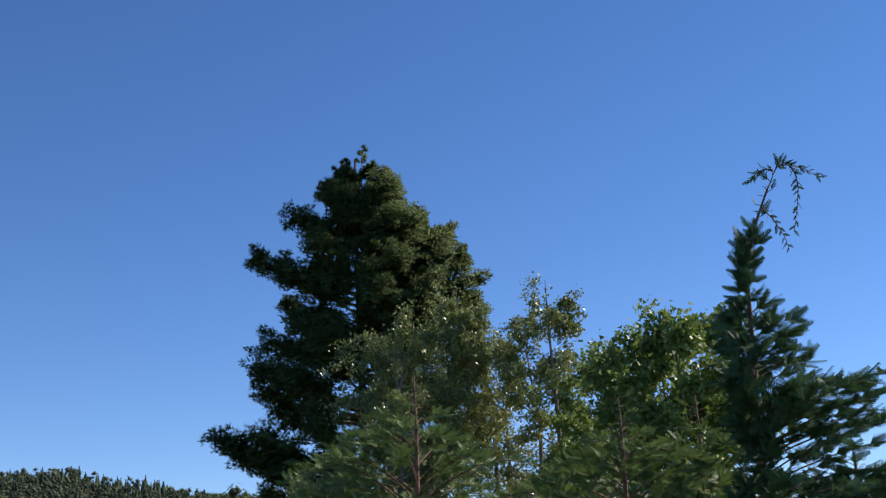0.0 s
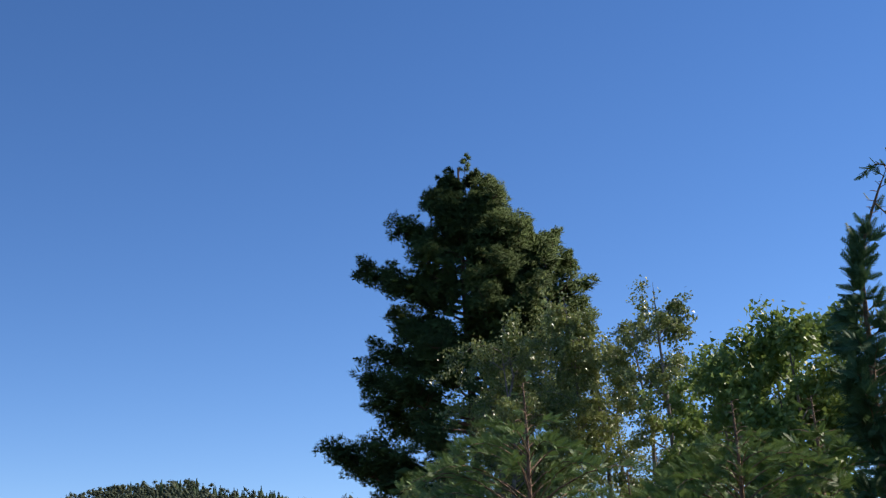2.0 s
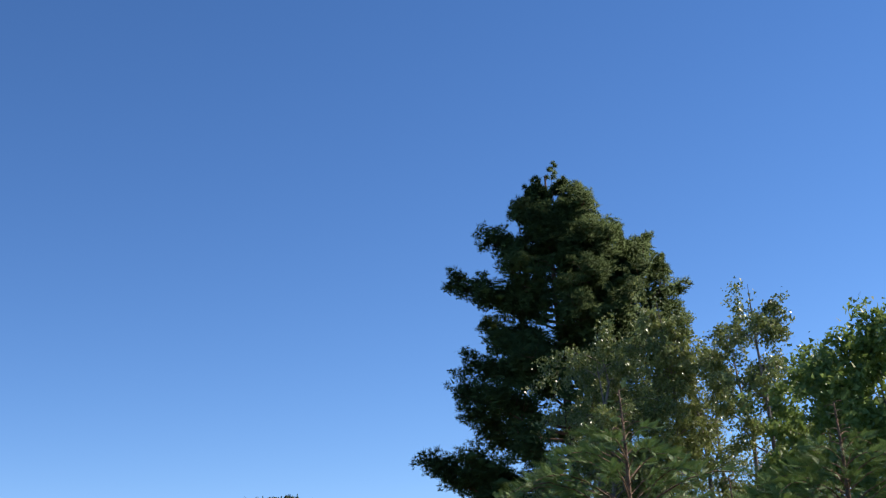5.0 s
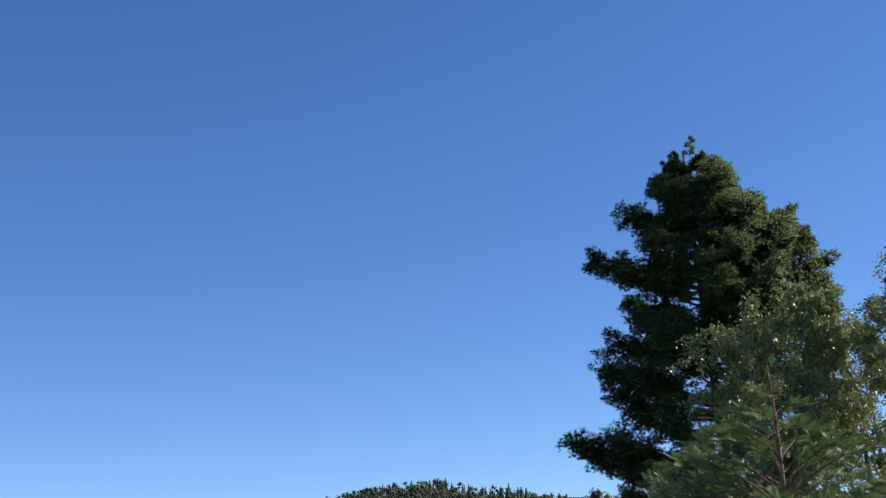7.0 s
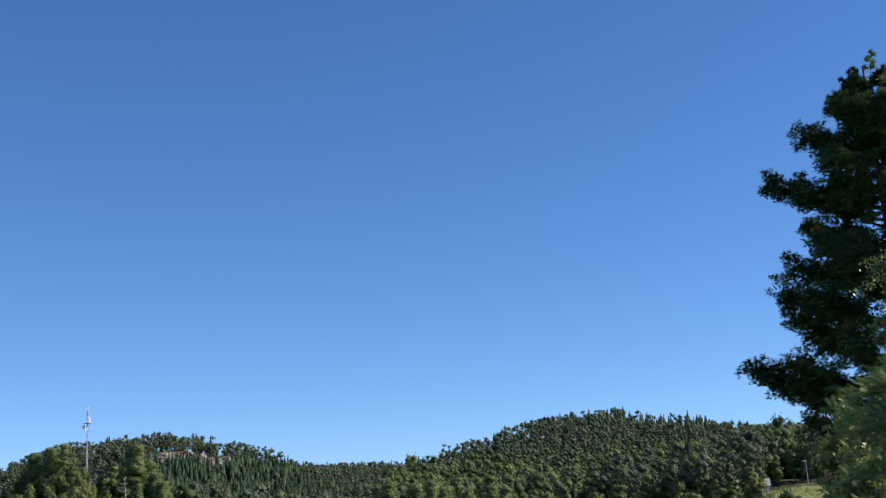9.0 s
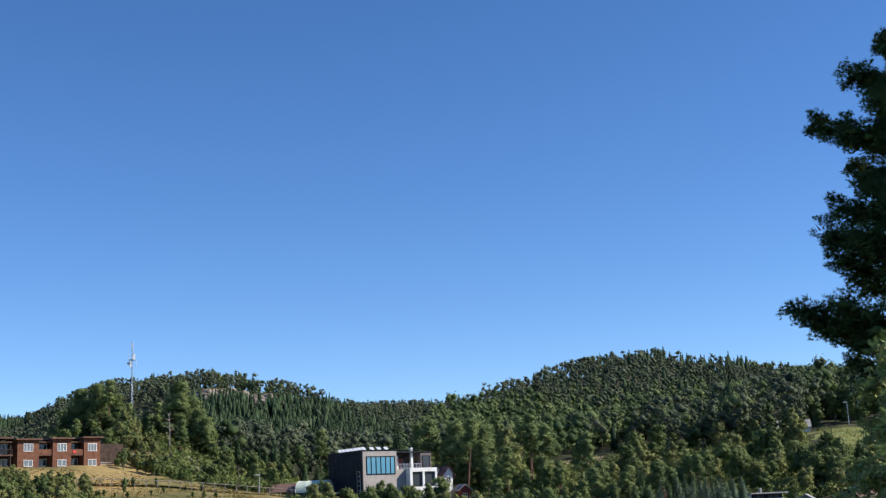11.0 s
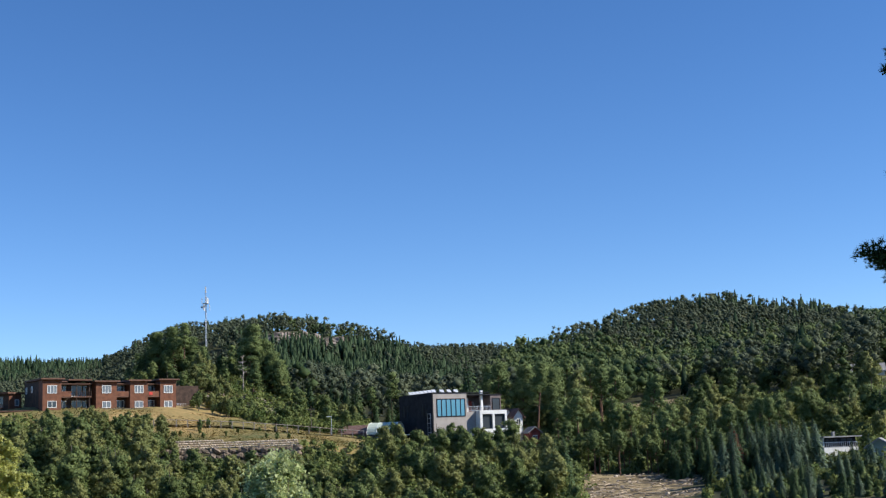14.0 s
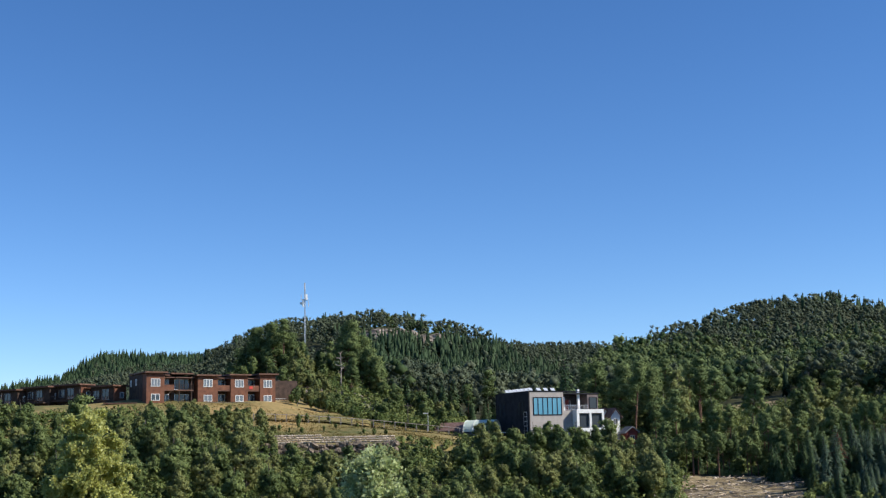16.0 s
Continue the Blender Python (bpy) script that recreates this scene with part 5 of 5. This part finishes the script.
def white_house():
    """Two storeys: white below, dark glazed and set back above, under a thin pale roof edge."""
    e = thing("white_house", base_pose(20.6, 204, -3.4, 16), "white house with a dark glazed upper floor among spruces", "house")
    part("wall", boxes((0, 6.3, 0, 6, -1.5, 3.5)), e, M_WHITE)
    part("upper_wall", boxes((0.25, 6.3, 0.5, 6, 3.5, 5.0)), e, M_SLATE, "dark upper floor")
    part("wall", boxes((0, 0.25, 0.2, 6, 3.5, 5.0)), e, M_WHITE)
    part("roof", boxes((-0.3, 6.8, -0.5, 6.3, 5.0, 5.2)), e, M_GREYROOF, "thin pale flat roof")
    window(e, 0.6, 0.44, 3.6, 2.4, 1.3, 3, M_GLASS, M_SLATE)
    window(e, 3.4, 0.44, 3.6, 2.4, 1.3, 2, M_GLASS, M_SLATE)
    window(e, 4.3, -0.03, 1.2, 1.2, 1.2, 2, M_GLASS, M_SLATE)
    railing(e, 0.1, 6.2, 0.02, 3.5, 0.8, M_STEEL)
    part("chimney", boxes((3.6, 4.0, 2.4, 2.8, 5.2, 5.9)), e, M_GREYROOF)


white_house()


def barrel_shed():
    e = thing("greenhouse", base_pose(2.2, 254, 6.3, 70), "pale greenish barrel-vaulted greenhouse", "greenhouse")
    bm = bmesh.new()
    n, r0 = 14, 2.3
    rows = []
    for y in (0, 6.0):
        rows.append([bm.verts.new((-r0 * math.cos(math.pi * i / n) * 1.3, y, r0 * math.sin(math.pi * i / n) - 0.6)) for i in range(n + 1)])
    for i in range(n):
        bm.faces.new((rows[0][i], rows[0][i + 1], rows[1][i + 1], rows[1][i]))
    bm.faces.new(rows[0][::-1]), bm.faces.new(rows[1])
    part("sheeting", bm, e, M_GREENHOUSE)
    ribs = Geo()
    for y in (0.0, 2.0, 4.0, 6.0):
        a = np.linspace(0, math.pi, 12)
        ribs.tube(np.stack((-1.3 * (r0 + 0.03) * np.cos(a), np.full(12, y), (r0 + 0.03) * np.sin(a) - 0.6), 1), np.full(12, 0.05), 4)
    part("ribs", ribs, e, M_WHITE)


barrel_shed()


# ---- mast on the hill ----
def mast():
    x, y = bearing(-6.32, 690)
    z = float(ground(x, y))
    top = EYE + 690 * math.tan(radians(7.68))
    e = thing("radio_mast", pose(x, y, z), "tall steel lattice radio mast with antennas on top", "mast")
    h = top - z
    g = Geo()
    legs = [(0.5 * math.cos(a), 0.5 * math.sin(a)) for a in (0.5, 2.6, 4.7)]
    for lx, ly in legs:
        g.tube(((lx, ly, -1), (lx * 0.7, ly * 0.7, h * 0.94)), (0.10, 0.09), 5)
    part("legs", g, e, M_STEEL)
    g = Geo()
    n = int(h / 1.6)
    for i in range(n):
        for k in range(3):
            a, b = legs[k], legs[(k + 1) % 3]
            s0, s1 = 1 - 0.3 * i / n, 1 - 0.3 * (i + 1) / n
            g.tube(((a[0] * s0, a[1] * s0, h * 0.94 * i / n), (b[0] * s1, b[1] * s1, h * 0.94 * (i + 1) / n)), (0.06, 0.06), 3)
    part("bracing", g, e, M_STEEL)
    part("platform", boxes((-1.5, 1.5, -1.5, 1.5, h * 0.84, h * 0.845)), e, M_STEEL)
    for k in range(6):
        a = k * math.pi / 3
        ant = part("antenna", boxes((-0.26, 0.26, -0.14, 0.14, 0, 3.2)), e, M_WHITE)
        ant.matrix_local = pose(2.0 * math.cos(a), 2.0 * math.sin(a), h * (0.84 if k % 2 else 0.78), 0, 0, math.degrees(a) + 90)
    part("dish", boxes((-2.6, -1.5, -0.3, 0.3, h * 0.80, h * 0.80 + 1.2)), e, M_WHITE, "white antenna box on an arm")
    part("spike", boxes((-0.35, 0.35, -0.3, 0.3, h * 0.94, h)), e, M_WHITE, "white top antenna")


mast()


# ---- rocks ----
def rock_mesh(seed, flat=0.7, cuts=2):
    bm = bmesh.new()
    bmesh.ops.create_icosphere(bm, subdivisions=cuts, radius=1.0)
    off = Vector((seed * 7.3, seed * 3.1, seed))
    for v in bm.verts:
        k = 1 + 0.5 * noise.noise(v.co * 1.3 + off) + 0.3 * noise.noise(v.co * 3.2 + off)
        v.co = Vector((v.co.x * k, v.co.y * k, v.co.z * k * flat))
    me = bpy.data.meshes.new("rock")
    bm.to_mesh(me)
    bm.free()
    return me


ROCKS = [rock_mesh(s) for s in range(5)]
for me in ROCKS:
    me.materials.append(M_ROCK)
r = rng(50)
for az0, az1, d0, d1, n, lo, hi, label in ((-7.4, -3.4, 278, 297, 26, 0.5, 1.5, "weathered grey rock on the grassy knoll"), (-6.1, -3.2, 274, 288, 34, 0.5, 1.3, "large weathered boulder on the face of the knoll"), (-3.5, 0.1, 888, 940, 60, 2.2, 5.5, "bare pale rock near the wooded summit")):
    for k in range(n):
        p = bearing(r.uniform(az0, az1), r.uniform(d0, d1))
        s = r.uniform(lo, hi)
        ob = tagged(new("rock", ROCKS[k % 5]), label, "rock", "rock outcrops")
        ob.matrix_world = pose(p[0], p[1], float(ground(*p)) + 0.1 * s, r.uniform(-15, 15), r.uniform(-15, 15), r.uniform(0, 360)) @ Matrix.Diagonal((s * 1.4, s, s * 0.9, 1))


# ---- road with fence, stone wall ----
def road():
    ts = np.linspace(0, 1, 40)
    az = -8.6 + ts * 9.4
    d = 246 + 9 * ts
    g = Geo()
    pts = np.array([bearing(a, q) for a, q in zip(az, d)])
    z = ground(pts[:, 0], pts[:, 1])
    nrm = unit(pts) * 1.3
    zz = z + 0.2 + 0.7 * ts
    low = np.concatenate((pts - nrm, zz[:, None]), 1)
    high = np.concatenate((pts + nrm, zz[:, None]), 1)
    deep = np.concatenate((pts - nrm * 1.5, zz[:, None] - 0.6), 1)
    v = np.concatenate((low, high, deep))
    i = np.arange(39)
    g.add(v, np.concatenate((np.stack((i, i + 1, i + 41), 1), np.stack((i, i + 41, i + 40), 1))))
    tagged(new("road", g.mesh("road", M_ROAD)), "pale gravel lane climbing past the dry slope", "road", kind="structure")
    f = thing("fence", pose(0, 0, 0), "roadside guard rail on short posts", "fence")
    rail = Geo()
    line = np.concatenate((pts - nrm * 1.02, zz[:, None] + 0.75), 1)
    rail.tube(line, np.full(40, 0.055), 5)
    part("rail", rail, f, M_DEADWOOD)
    post = boxes((-0.08, 0.08, -0.08, 0.08, -0.6, 0.85))
    first = None
    for k in range(0, 40, 2):
        if first is None:
            first = part("post", post, f, M_DEADWOOD)
            ob = first
        else:
            ob = part("post", first.data, f)
        ob.location = (line[k, 0], line[k, 1], zz[k] + 0.02)


road()


def stone_wall():
    e = thing("stone_wall", pose(0, 0, 0), "dry stone wall of dark boulders under pale rubble", "wall")
    rr = rng(61)
    big = [rock_mesh(20 + s, 0.8, 1) for s in range(4)]
    small = [rock_mesh(30 + s, 0.7, 1) for s in range(4)]
    for me in big:
        me.materials.append(M_BOULDER)
    for me in small:
        me.materials.append(M_RUBBLE)
    n = 34
    for k in range(n):
        for row in range(2):
            az = -8.7 + 6.5 * (k + 0.5 * row) / n + rr.normal(0, 0.02)
            p = bearing(az, 224.6 + 0.5 * row)
            ob = part("boulder", big[int(rr.integers(0, 4))], e)
            s = rr.uniform(0.5, 0.85)
            ob.matrix_local = pose(p[0], p[1], 2.35 + 1.0 * row + rr.normal(0, 0.12), rr.uniform(0, 40), rr.uniform(0, 40), rr.uniform(0, 360)) @ Matrix.Diagonal((s * 1.25, s, s, 1))
    for k in range(52):
        for row in range(4):
            az = -7.7 + 5.4 * (k + 0.5 * (row % 2)) / 52 + rr.normal(0, 0.01)
            if row > 2 and az > -5.6:
                continue
            p = bearing(az, 226.4 + 0.3 * row)
            ob = part("stone", small[int(rr.integers(0, 4))], e)
            ob.matrix_local = pose(p[0], p[1], 4.0 + 0.4 * row, 0, 0, rr.uniform(-15, 15) - az) @ Matrix.Diagonal((0.34, 0.3, 0.27 * rr.uniform(0.85, 1.2), 1))


stone_wall()


# ---- clearing with felled timber ----
def clearing():
    rr = rng(71)
    log = Geo()
    log.tube(((-1, 0, 0), (0, 0.02, 0.03), (1, 0, 0)), (0.055, 0.05, 0.035), 6)
    me = log.mesh("felled_log", M_LOG)
    for k in range(170):
        p = bearing(rr.uniform(10.2, 15.3), rr.uniform(178, 215))
        ob = tagged(new("felled_log", me), "pale felled branch lying on the cleared slope", "log", "felled timber")
        s = rr.uniform(0.3, 1.3)
        ob.matrix_world = pose(p[0], p[1], float(ground(*p)) + 0.25, 0, rr.uniform(-14, 14), rr.uniform(0, 360)) @ Matrix.Diagonal((s, 1.0 + 0.4 * s, 1.0 + 0.4 * s, 1))
    earth = [rock_mesh(40 + s, 0.7, 1) for s in range(4)]
    for me in earth:
        me.materials.append(M_RUBBLE)
    for k in range(110):
        p = bearing(rr.uniform(10.2, 15.2), rr.uniform(178, 214))
        s = 0.1 + 0.35 * rr.uniform(0, 1) ** 3
        ob = tagged(new("rock", earth[k % 4]), "loose pale stone on the cleared slope", "rock", "stones on the clearing")
        ob.matrix_world = pose(p[0], p[1], float(ground(*p)) + 0.15, 0, 0, rr.uniform(0, 360)) @ Matrix.Diagonal((s * 1.3, s, s, 1))


clearing()


# ---- bare stems, poles ----
def snag(az, d, z, h, seed, label):
    rr = rng(seed)
    e = thing("dead_tree", base_pose(az, d, z, 0), label, "tree")
    g = Geo()
    zs = np.linspace(0, 1, 6)
    g.tube(np.stack((0.2 * np.sin(zs * 3), 0 * zs, zs * h), 1), 0.17 * (1 - zs) + 0.03, 6)
    part("trunk", g, e, M_DEADWOOD)
    g = Geo()
    for k in range(26):
        t = rr.uniform(0.45, 0.97)
        a = np.array((0.2 * math.sin(t * 3), 0, t * h))
        o = random_dirs(rr, 1)[0] * (1.9 * (1.15 - t) + 0.5) * (1, 1, 0.35) + (0, 0, 0.4)
        g.tube(np.stack((a, a + o * 0.6, a + o)), (0.05, 0.035, 0.012), 4)
    part("branches", g, e, M_DEADWOOD)


snag(-4.75, 288, float(ground(*bearing(-4.75, 288))) - 0.3, 9.5, 81, "bleached dead tree standing on the knoll")


def pole(az, d, h, label, lamp=False):
    x, y = bearing(az, d)
    e = thing("street_lamp" if lamp else "utility_pole", pose(x, y, float(ground(x, y))), label, "lamp" if lamp else "pole")
    g = Geo()
    g.tube(((0, 0, -0.3), (0, 0, h)), (0.1, 0.06), 6)
    part("post", g, e, M_STEEL if lamp else M_BARK)
    if lamp:
        part("lamp_head", boxes((-1.0, 0.1, -0.12, 0.12, h - 0.02, h + 0.14)), e, M_WHITE)
    else:
        part("crossarm", boxes((-0.9, 0.9, -0.06, 0.06, h - 0.6, h - 0.45)), e, M_BARK)


pole(24.95, 345, 6.0, "grey street lamp on the meadow edge", True)
pole(-1.75, 262, 5.0, "wooden utility pole at the lane")
pole(-0.85, 258, 3.6, "pale lamp post at the lane", True)
